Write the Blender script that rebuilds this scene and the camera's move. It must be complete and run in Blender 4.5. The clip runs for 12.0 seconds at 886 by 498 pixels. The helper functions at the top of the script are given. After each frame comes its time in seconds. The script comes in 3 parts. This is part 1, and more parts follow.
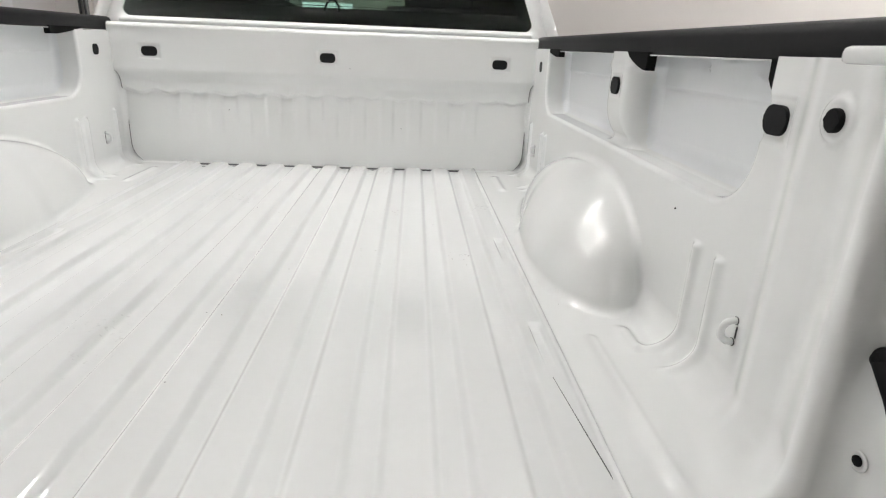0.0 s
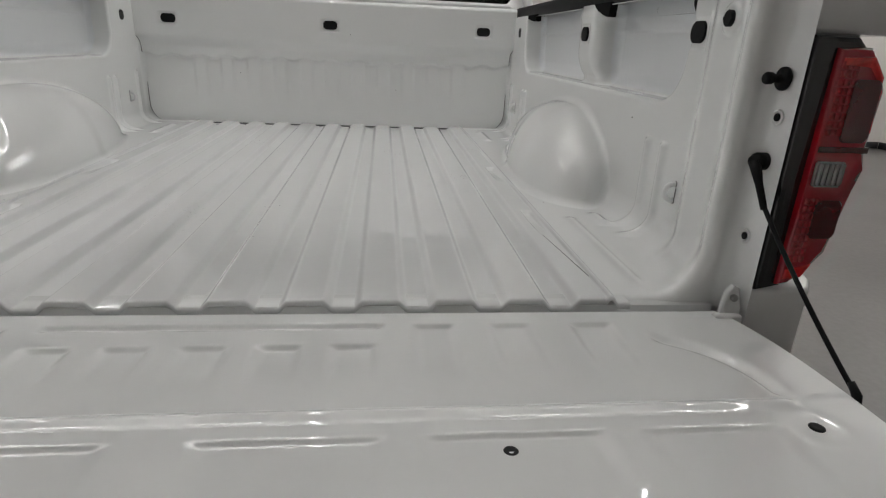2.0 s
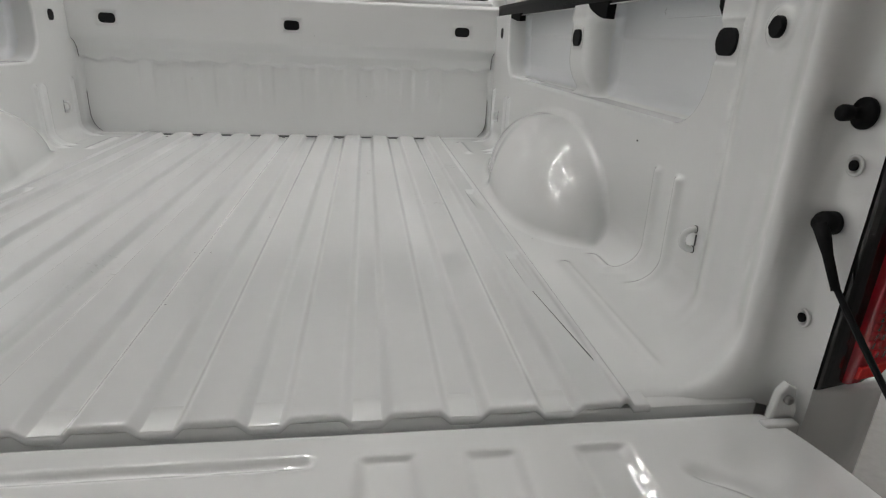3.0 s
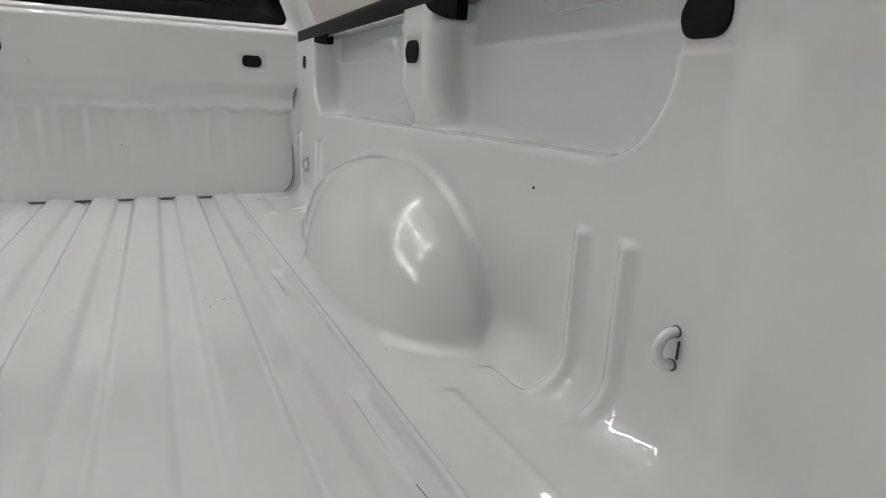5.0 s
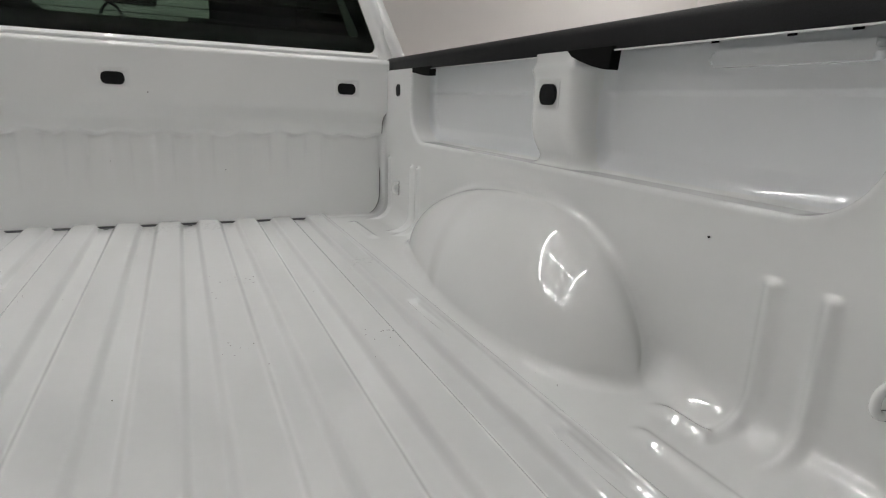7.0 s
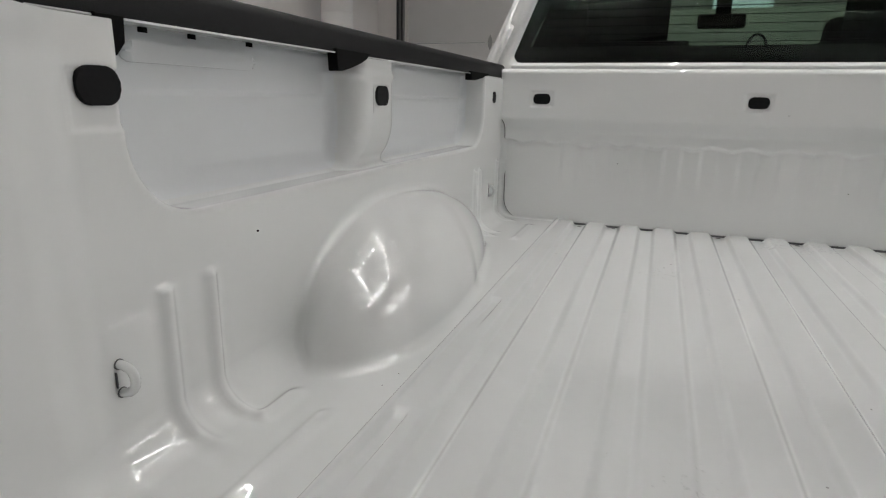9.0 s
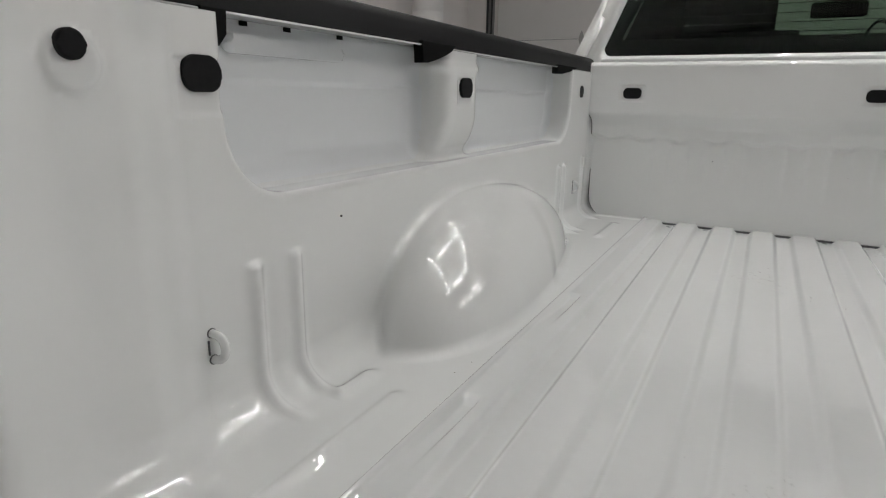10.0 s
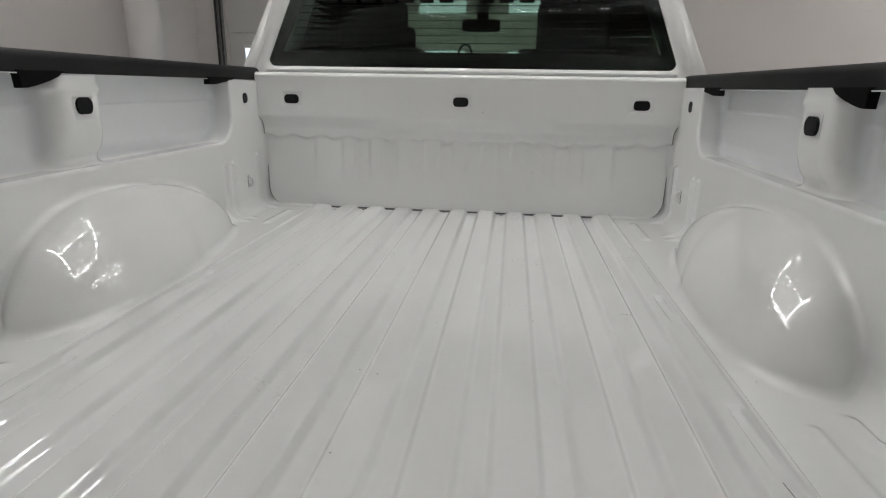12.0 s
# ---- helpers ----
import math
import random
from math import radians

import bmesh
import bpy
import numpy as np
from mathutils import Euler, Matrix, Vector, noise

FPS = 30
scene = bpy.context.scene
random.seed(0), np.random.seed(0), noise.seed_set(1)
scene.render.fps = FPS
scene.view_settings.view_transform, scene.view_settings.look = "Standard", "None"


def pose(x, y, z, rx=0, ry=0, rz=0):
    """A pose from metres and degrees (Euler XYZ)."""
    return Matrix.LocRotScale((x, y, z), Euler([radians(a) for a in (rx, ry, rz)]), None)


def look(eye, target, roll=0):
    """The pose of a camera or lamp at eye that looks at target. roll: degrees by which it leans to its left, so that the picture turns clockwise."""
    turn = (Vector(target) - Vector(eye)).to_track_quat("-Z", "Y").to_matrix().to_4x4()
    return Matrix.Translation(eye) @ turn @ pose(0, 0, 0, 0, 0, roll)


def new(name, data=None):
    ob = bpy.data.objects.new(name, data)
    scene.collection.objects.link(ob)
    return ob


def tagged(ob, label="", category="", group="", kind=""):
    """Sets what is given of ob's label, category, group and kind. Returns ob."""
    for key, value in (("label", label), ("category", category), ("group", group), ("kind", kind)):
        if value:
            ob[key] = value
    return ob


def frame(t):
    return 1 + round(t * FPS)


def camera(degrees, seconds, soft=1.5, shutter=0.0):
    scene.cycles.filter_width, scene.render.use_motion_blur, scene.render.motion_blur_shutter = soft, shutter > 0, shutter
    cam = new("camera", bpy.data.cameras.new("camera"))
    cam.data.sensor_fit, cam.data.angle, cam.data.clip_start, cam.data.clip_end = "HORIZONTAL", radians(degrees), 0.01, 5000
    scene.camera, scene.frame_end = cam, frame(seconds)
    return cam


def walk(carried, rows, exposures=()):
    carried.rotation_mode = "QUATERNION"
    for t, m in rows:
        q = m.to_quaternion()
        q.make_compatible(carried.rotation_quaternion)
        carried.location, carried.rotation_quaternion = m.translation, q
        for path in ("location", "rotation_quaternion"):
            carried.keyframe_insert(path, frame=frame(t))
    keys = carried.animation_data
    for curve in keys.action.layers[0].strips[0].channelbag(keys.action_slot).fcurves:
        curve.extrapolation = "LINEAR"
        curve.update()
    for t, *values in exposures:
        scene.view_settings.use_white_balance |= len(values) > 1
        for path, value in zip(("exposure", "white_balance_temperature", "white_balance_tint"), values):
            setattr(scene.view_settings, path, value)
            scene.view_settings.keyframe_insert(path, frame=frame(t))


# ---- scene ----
cam = camera(76.0, 12.0, soft=1.2)
PATH = [
    (0, (0.351, -0.468, 1.386), (0.466, 1.411, 0.713), 2.4),
    (0.5, (0.328, -0.629, 1.307), (0.493, 1.25, 0.643), 2.6),
    (1, (0.294, -0.743, 1.268), (0.471, 1.135, 0.604), 2.5),
    (1.5, (0.261, -0.832, 1.259), (0.456, 1.041, 0.585), 2.5),
    (2, (0.239, -0.823, 1.268), (0.452, 1.045, 0.585), 2.5),
    (2.5, (0.247, -0.721, 1.272), (0.48, 1.14, 0.577), 2.3),
    (3, (0.299, -0.562, 1.297), (0.562, 1.294, 0.6), 2.3),
    (3.2, (0.292, -0.513, 1.312), (0.594, 1.335, 0.609), 2.2),
    (4.8, (0.372, -0.086, 1.223), (1.217, 1.651, 0.704), 2.3),
    (5, (0.4, -0.079, 1.224), (1.275, 1.646, 0.716), 2.4),
    (5.5, (0.412, -0.079, 1.271), (1.348, 1.618, 0.773), 2.5),
    (6, (0.415, -0.064, 1.266), (1.387, 1.612, 0.771), 2.4),
    (6.5, (0.305, -0.025, 1.274), (1.3, 1.641, 0.79), 2.7),
    (7, (0.173, -0.015, 1.283), (0.987, 1.744, 0.79), 2.3),
    (7.5, (0.022, -0.039, 1.295), (0.497, 1.838, 0.792), 2.0),
    (7.7, (-0.038, -0.049, 1.301), (0.284, 1.86, 0.798), 1.9),
    (9.3, (-0.302, -0.159, 1.316), (-1.104, 1.599, 0.803), 1.0),
    (9.5, (-0.299, -0.16, 1.313), (-1.158, 1.572, 0.799), 0.9),
    (10, (-0.28, -0.151, 1.302), (-1.211, 1.54, 0.781), 1.0),
    (10.5, (-0.17, -0.154, 1.292), (-1.115, 1.526, 0.756), 0.9),
    (11, (0.033, -0.184, 1.307), (-0.884, 1.511, 0.773), 0.6),
    (11.5, (0.218, -0.229, 1.348), (-0.377, 1.599, 0.798), 0.9),
    (12, (0.209, -0.361, 1.379), (-0.012, 1.549, 0.83), 1.0),
]
walk(cam, [(t, look(eye, target, roll)) for t, eye, target, roll in PATH],
     exposures=[(0.0, 0.80), (0.5, 0.50), (1.0, 0.12), (1.5, -0.10), (2.0, -0.10), (3.0, 0.0), (5.0, 0.0), (12.0, 0.0)])

# ---- world and lamps ----
world = bpy.data.worlds.new("workshop_air")
scene.world = world
world.use_nodes = True
world.node_tree.nodes["Background"].inputs[0].default_value = (0.75, 0.78, 0.82, 1)
world.node_tree.nodes["Background"].inputs[1].default_value = 0.15
TUBE_POWER = 38.5
FLOOR = 0.88            # top of the load floor's ridges above the ground


# ---- materials ----
def material(name, colour, rough=0.5, metal=0.0, coat=0.0, coat_rough=0.03, mottle=0.0, mottle_scale=6.0, grain=0.0, grain_scale=200.0, bump=0.0,
             bump_scale=300.0, spec=0.5, specks=0.0, coat_ior=1.5):
    m = bpy.data.materials.new(name)
    m.use_nodes = True
    nt = m.node_tree
    b = nt.nodes["Principled BSDF"]
    b.inputs["Roughness"].default_value = rough
    b.inputs["Metallic"].default_value = metal
    b.inputs["Coat Weight"].default_value = coat
    b.inputs["Coat Roughness"].default_value = coat_rough
    b.inputs["Coat IOR"].default_value = coat_ior
    b.inputs["Specular IOR Level"].default_value = spec
    co = nt.nodes.new("ShaderNodeTexCoord").outputs["Object"]
    base = nt.nodes.new("ShaderNodeRGB")
    base.outputs[0].default_value = (*colour, 1)
    out = base.outputs[0]

    def noise_tex(scale, detail=4.0):
        n = nt.nodes.new("ShaderNodeTexNoise")
        n.inputs["Scale"].default_value = scale
        n.inputs["Detail"].default_value = detail
        nt.links.new(co, n.inputs["Vector"])
        return n.outputs["Fac"]

    def darken(out, fac, low, high, amount):
        r = nt.nodes.new("ShaderNodeMapRange")
        r.inputs["From Min"].default_value, r.inputs["From Max"].default_value = low, high
        r.inputs["To Min"].default_value, r.inputs["To Max"].default_value = 1.0 - amount, 1.0
        nt.links.new(fac, r.inputs["Value"])
        mul = nt.nodes.new("ShaderNodeMix")
        mul.data_type, mul.blend_type = "RGBA", "MULTIPLY"
        mul.inputs[0].default_value = 1.0
        nt.links.new(out, mul.inputs[6])
        nt.links.new(r.outputs[0], mul.inputs[7])
        return mul.outputs[2]

    if mottle:
        out = darken(out, noise_tex(mottle_scale), 0.35, 0.65, mottle)
    if grain:
        out = darken(out, noise_tex(grain_scale, 2.0), 0.3, 0.7, grain)
    if specks:
        patch = noise_tex(2.3, 2.0)
        fine = noise_tex(85.0, 3.0)
        gate_ = nt.nodes.new("ShaderNodeMapRange")
        gate_.inputs["From Min"].default_value, gate_.inputs["From Max"].default_value = 0.56, 0.70
        gate_.inputs["To Min"].default_value, gate_.inputs["To Max"].default_value = 0.30, 0.0
        nt.links.new(patch, gate_.inputs["Value"])
        both = nt.nodes.new("ShaderNodeMath")
        both.operation = "ADD"
        nt.links.new(fine, both.inputs[0])
        nt.links.new(gate_.outputs[0], both.inputs[1])
        out = darken(out, both.outputs[0], 0.30, 0.46, 0.22)
        v = nt.nodes.new("ShaderNodeTexVoronoi")
        v.inputs["Scale"].default_value = 9.0
        nt.links.new(co, v.inputs["Vector"])
        out = darken(out, v.outputs["Distance"], 0.012, 0.02, specks)
    nt.links.new(out, b.inputs["Base Color"])
    if bump:
        bp = nt.nodes.new("ShaderNodeBump")
        bp.inputs["Strength"].default_value = bump
        bp.inputs["Distance"].default_value = 0.001
        nt.links.new(noise_tex(bump_scale, 2.0), bp.inputs["Height"])
        nt.links.new(bp.outputs[0], b.inputs["Normal"])
    return m


def emitter(name, colour, strength):
    m = bpy.data.materials.new(name)
    m.use_nodes = True
    nt = m.node_tree
    nt.nodes.remove(nt.nodes["Principled BSDF"])
    e = nt.nodes.new("ShaderNodeEmission")
    e.inputs[0].default_value, e.inputs[1].default_value = (*colour, 1), strength
    nt.links.new(e.outputs[0], nt.nodes["Material Output"].inputs[0])
    return m


def glass(name, colour, rough=0.0):
    m = bpy.data.materials.new(name)
    m.use_nodes = True
    nt = m.node_tree
    nt.nodes.remove(nt.nodes["Principled BSDF"])
    t = nt.nodes.new("ShaderNodeBsdfTransparent")
    t.inputs[0].default_value = (*colour, 1)
    g = nt.nodes.new("ShaderNodeBsdfGlossy")
    g.inputs["Roughness"].default_value = rough
    f = nt.nodes.new("ShaderNodeLayerWeight")
    power = nt.nodes.new("ShaderNodeMath")
    power.operation = "POWER"
    power.inputs[1].default_value = 4.0
    nt.links.new(f.outputs["Facing"], power.inputs[0])
    gloss = nt.nodes.new("ShaderNodeMapRange")
    gloss.inputs["To Min"].default_value, gloss.inputs["To Max"].default_value = 0.018, 0.7
    nt.links.new(power.outputs[0], gloss.inputs["Value"])
    mix = nt.nodes.new("ShaderNodeMixShader")
    nt.links.new(gloss.outputs[0], mix.inputs[0])
    nt.links.new(t.outputs[0], mix.inputs[1])
    nt.links.new(g.outputs[0], mix.inputs[2])
    nt.links.new(mix.outputs[0], nt.nodes["Material Output"].inputs[0])
    return m


PAINT = material("white_paint", (0.79, 0.80, 0.795), rough=0.5, spec=0.0, coat=1.0, coat_rough=0.03, coat_ior=2.0, mottle=0.012, mottle_scale=3.0, grain=0.008, grain_scale=90)
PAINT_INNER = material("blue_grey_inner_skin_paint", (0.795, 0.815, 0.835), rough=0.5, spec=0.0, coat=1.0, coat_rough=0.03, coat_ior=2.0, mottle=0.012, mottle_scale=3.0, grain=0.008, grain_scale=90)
PAINT_FLOOR = material("white_floor_paint", (0.77, 0.78, 0.78), rough=0.5, spec=0.0, coat=1.0, coat_rough=0.02, coat_ior=2.35, mottle=0.015, mottle_scale=3.0, grain=0.012, grain_scale=70, specks=0.5)
# flat dark grey that paints the shade inside seams, slots and holes
GAP_SHADE = material("grey_seam_shadow", (0.10, 0.10, 0.105), rough=0.6, grain=0.2)
PRIMER = material("grey_primer", (0.33, 0.33, 0.33), rough=0.5, mottle=0.1)
RAIL = material("black_textured_plastic", (0.013, 0.013, 0.014), rough=0.55, spec=0.2, grain=0.25, grain_scale=500, bump=0.35, bump_scale=900)
PLUG = material("black_rubber", (0.009, 0.009, 0.0095), rough=0.6, spec=0.15, grain=0.2, bump=0.1)
VOID = material("dark_cavity", (0.006, 0.006, 0.006), rough=0.8, spec=0.1)
STEEL = material("zinc_steel", (0.45, 0.45, 0.44), rough=0.35, metal=1.0, grain=0.15)
LAMP_RED_CELL = material("red_reflector_cell", (0.50, 0.006, 0.014), rough=0.2, coat=1.0, mottle=0.4, mottle_scale=90)
LAMP_RED = material("red_lens", (0.40, 0.004, 0.014), rough=0.12, coat=1.0, coat_rough=0.01, mottle=0.35, mottle_scale=18)
LAMP_RED_DARK = material("dark_red_lens", (0.10, 0.002, 0.005), rough=0.12, coat=1.0, coat_rough=0.01, mottle=0.3, mottle_scale=20)
LAMP_RED_BRIGHT = material("bright_red_reflector", (0.80, 0.014, 0.016), rough=0.2, coat=1.0, mottle=0.4, mottle_scale=60)
LAMP_CLEAR = material("clear_reflector", (0.55, 0.52, 0.50), rough=0.15, metal=0.6, coat=1.0, mottle=0.5, mottle_scale=40)
LAMP_BLACK = material("gloss_black_housing", (0.008, 0.008, 0.009), rough=0.15, coat=0.5, grain=0.2)
CLOTH = material("black_seat_cloth", (0.004, 0.004, 0.0043), rough=0.9, spec=0.15, grain=0.3, bump=0.3)
REAR_GLASS = glass("tinted_rear_glass", (0.53, 0.60, 0.54))
SHIELD_GLASS = glass("green_windshield_glass", (0.86, 0.93, 0.87))
CONCRETE = material("sealed_concrete", (0.22, 0.21, 0.205), rough=0.35, mottle=0.18, mottle_scale=0.8, grain=0.12, grain_scale=30, bump=0.1, bump_scale=60)
WALL = material("off_white_wall", (0.86, 0.825, 0.80), rough=0.7, mottle=0.04, mottle_scale=0.7, grain=0.03, grain_scale=60, bump=0.08, bump_scale=120)
CEILING = material("white_ceiling", (0.87, 0.87, 0.86), rough=0.8, mottle=0.04, mottle_scale=0.8, grain=0.03)
DOOR_WHITE = material("white_door_panel", (0.84, 0.825, 0.81), rough=0.45, mottle=0.03, mottle_scale=1.5, grain=0.03, bump=0.05)
DARK_BASE = material("dark_base_strip", (0.04, 0.04, 0.042), rough=0.6, grain=0.2)
TRACK = material("galvanised_track", (0.30, 0.30, 0.29), rough=0.4, metal=0.8, grain=0.2, mottle=0.2)
TUBE = emitter("led_tube", (1.0, 0.985, 0.965), TUBE_POWER)
DAYPANE = emitter("daylight_pane", (0.75, 0.86, 1.0), 1.6)
TYRE = material("tyre_rubber", (0.02, 0.02, 0.02), rough=0.8, grain=0.2, bump=0.2)


# ---- mesh helpers ----
def mesh_from(name, verts, faces, mat, smooth=True):
    me = bpy.data.meshes.new(name)
    me.from_pydata([tuple(map(float, v)) for v in verts], [], [tuple(int(i) for i in f) for f in faces])
    me.update()
    if smooth:
        me.polygons.foreach_set("use_smooth", [True] * len(me.polygons))
    me.materials.append(mat)
    return me


def part(name, data, mat, parent=None, label=""):
    """One mesh object from a bmesh or a mesh, under its thing or part."""
    if isinstance(data, bmesh.types.BMesh):
        me = bpy.data.meshes.new(name)
        bmesh.ops.recalc_face_normals(data, faces=data.faces[:])
        data.to_mesh(me)
        data.free()
        me.materials.append(mat)
    else:
        me = data
    ob = new(name, me)
    if parent is not None:
        ob.parent = parent
    return tagged(ob, label)


def thing(name, place, label, category, group="", kind=""):
    ob = new(name)
    ob.location = place
    ob.empty_display_size = 0.1
    return tagged(ob, label, category, group, kind)


def smooth_faces(bm, angle=40):
    for f in bm.faces:
        f.smooth = True
    for e in bm.edges:
        if len(e.link_faces) == 2 and e.calc_face_angle(0) > radians(angle):
            e.smooth = False


def block(lo, hi, bevel=0.0, segments=2):
    bm = bmesh.new()
    bmesh.ops.create_cube(bm, size=1.0)
    for v in bm.verts:
        v.co = Vector([lo[i] + (v.co[i] + 0.5) * (hi[i] - lo[i]) for i in range(3)])
    if bevel:
        bmesh.ops.bevel(bm, geom=bm.edges[:], offset=bevel, segments=segments, profile=0.5, affect="EDGES")
        smooth_faces(bm, 50)
    return bm


def prism(outline, low, high, place, bevel=0.0, segments=2):
    """An outline of (u, v) drawn from low to high; place(u, v, w) gives the point."""
    bm = bmesh.new()
    a = [bm.verts.new(place(u, v, low)) for u, v in outline]
    b = [bm.verts.new(place(u, v, high)) for u, v in outline]
    n = len(outline)
    bottom, top = bm.faces.new(a), bm.faces.new(b)
    for i in range(n):
        bm.faces.new((a[i], a[(i + 1) % n], b[(i + 1) % n], b[i]))
    if bevel:
        bmesh.ops.bevel(bm, geom=list(bottom.edges) + list(top.edges), offset=bevel, segments=segments, profile=0.5, affect="EDGES")
    smooth_faces(bm, 45)
    return bm


def oval(cu, cv, hu, hv, r, n=6):
    pts = []
    for k, (su, sv) in enumerate(((1, 1), (-1, 1), (-1, -1), (1, -1))):
        for i in range(n + 1):
            a = radians(90 * k + 90 * i / n)
            pts.append((cu + su * (hu - r) + r * math.cos(a), cv + sv * (hv - r) + r * math.sin(a)))
    return pts


def ring_frame(outer, inner, low, high, place):
    """A frame between two outlines of equal count."""
    bm = bmesh.new()
    n = len(outer)
    loops = [[bm.verts.new(place(u, v, w)) for u, v in line] for line, w in ((outer, low), (outer, high), (inner, high), (inner, low))]
    for k in range(4):
        a, b = loops[k], loops[(k + 1) % 4]
        for i in range(n):
            bm.faces.new((a[i], a[(i + 1) % n], b[(i + 1) % n], b[i]))
    smooth_faces(bm, 40)
    return bm


def sweep(points, radius, sides=10, closed=False):
    """A round bar along points; radius may be a list."""
    pts = [Vector(p) for p in points]
    bm = bmesh.new()
    rings = []
    for i, p in enumerate(pts):
        a = pts[i - 1] if (i or closed) else p
        b = pts[(i + 1) % len(pts)] if (i + 1 < len(pts) or closed) else p
        t = (b - a).normalized()
        side = t.cross(Vector((0.31, 0.17, 0.93))).normalized()
        up = side.cross(t)
        r = radius[i] if isinstance(radius, (list, tuple)) else radius
        rings.append([bm.verts.new(p + r * (math.cos(2 * math.pi * k / sides) * side + math.sin(2 * math.pi * k / sides) * up)) for k in range(sides)])
    for i in range(len(rings) if closed else len(rings) - 1):
        a, b = rings[i], rings[(i + 1) % len(rings)]
        for k in range(sides):
            bm.faces.new((a[k], a[(k + 1) % sides], b[(k + 1) % sides], b[k]))
    if not closed:
        bm.faces.new(rings[0])
        bm.faces.new(rings[-1])
    smooth_faces(bm, 60)
    return bm


def lathe(profile, axis_place, sides=24):
    """Profile of (radius, along) turned round an axis; axis_place(a, b, along) gives the point."""
    bm = bmesh.new()
    rings = [[bm.verts.new(axis_place(r * math.cos(2 * math.pi * k / sides), r * math.sin(2 * math.pi * k / sides), w)) for k in range(sides)] for r, w in profile]
    for a, b in zip(rings, rings[1:]):
        for k in range(sides):
            bm.faces.new((a[k], a[(k + 1) % sides], b[(k + 1) % sides], b[k]))
    bm.faces.new(rings[0])
    bm.faces.new(rings[-1])
    smooth_faces(bm, 40)
    return bm


def step(a, b, v):
    """Smooth step from 0 at a to 1 at b."""
    t = np.clip((np.asarray(v, dtype=float) - a) / (b - a), 0, 1)
    return t * t * (3 - 2 * t)


def grid_mesh(name, P, mat, flip=False):
    """A sheet from an (n, m, 3) array."""
    n, m = P.shape[:2]
    idx = np.arange(n * m).reshape(n, m)
    f = np.stack([idx[:-1, :-1], idx[1:, :-1], idx[1:, 1:], idx[:-1, 1:]], -1).reshape(-1, 4)
    if flip:
        f = f[:, ::-1]
    return mesh_from(name, P.reshape(-1, 3), f, mat)


def net_surface(f, lo, hi, h):
    """The zero surface of f(x, y, z) in a box, as vertices and quads that face the positive side."""
    ax = [np.arange(lo[i], hi[i] + h * 0.5, h) for i in range(3)]
    X, Y, Z = np.meshgrid(*ax, indexing="ij")
    F = f(X, Y, Z)
    S = F > 0
    nx, ny, nz = (len(a) - 1 for a in ax)
    total, count = np.zeros((nx, ny, nz, 3)), np.zeros((nx, ny, nz))
    sl = lambda d, n: slice(d, d + n)
    for axis in range(3):
        for d1 in (0, 1):
            for d2 in (0, 1):
                off = [0, 0, 0]
                o1, o2 = [k for k in range(3) if k != axis]
                off[o1], off[o2] = d1, d2
                end = list(off)
                end[axis] = 1
                A = F[sl(off[0], nx), sl(off[1], ny), sl(off[2], nz)]
                B = F[sl(end[0], nx), sl(end[1], ny), sl(end[2], nz)]
                cross = (A > 0) != (B > 0)
                t = np.where(cross, A / np.where(cross, A - B, 1), 0)
                for k in range(3):
                    total[..., k] += np.where(cross, (t if k == axis else off[k]), 0)
                count += cross
    live = count > 0
    index = -np.ones((nx, ny, nz), dtype=int)
    index[live] = np.arange(live.sum())
    cell = np.argwhere(live)
    V = np.array(lo) + h * (cell + total[live] / count[live][:, None])
    e = h * 0.1
    for _ in range(3):
        x, y, z = V.T
        g = np.stack([f(x + e, y, z) - f(x - e, y, z), f(x, y + e, z) - f(x, y - e, z), f(x, y, z + e) - f(x, y, z - e)], -1) / (2 * e)
        move = -f(x, y, z)[:, None] * g / np.maximum((g * g).sum(1), 0.2)[:, None]
        V = V + np.clip(move, -0.5 * h, 0.5 * h)
    quads = []
    for axis in range(3):
        o1, o2 = (axis + 1) % 3, (axis + 2) % 3
        lo_s, hi_s = [slice(1, n) for n in (nx, ny, nz)], [slice(1, n) for n in (nx, ny, nz)]
        lo_s[axis], hi_s[axis] = slice(0, (nx, ny, nz)[axis]), slice(1, (nx, ny, nz)[axis] + 1)
        A, B = S[tuple(lo_s)], S[tuple(hi_s)]
        where = np.argwhere(A != B)
        sign = B[tuple(where.T)]
        base = where + np.array([0 if k == axis else 1 for k in range(3)])
        corner = []
        for d1, d2 in ((1, 1), (0, 1), (0, 0), (1, 0)):
            c = base.copy()
            c[:, o1] -= d1
            c[:, o2] -= d2
            corner.append(index[tuple(c.T)])
        q = np.stack(corner, -1)
        q[~sign] = q[~sign][:, ::-1]
        quads.append(q)
    return V, np.concatenate(quads)


def field_normals(f, V, e=0.0004):
    """Unit normals of the field at its surface points."""
    x, y, z = V.T
    g = np.stack([f(x + e, y, z) - f(x - e, y, z), f(x, y + e, z) - f(x, y - e, z), f(x, y, z + e) - f(x, y, z - e)], -1)
    return g / np.maximum(np.linalg.norm(g, axis=1), 1e-12)[:, None]


# ---- the workshop ----
ROOM = dict(x0=-4.05, x1=7.9, y0=-4.4, y1=7.3, top=3.9)


def setting(name, bm, mat, label, category):
    ob = part(name, bm, mat, None, label)
    return tagged(ob, "", category, "", "structure")


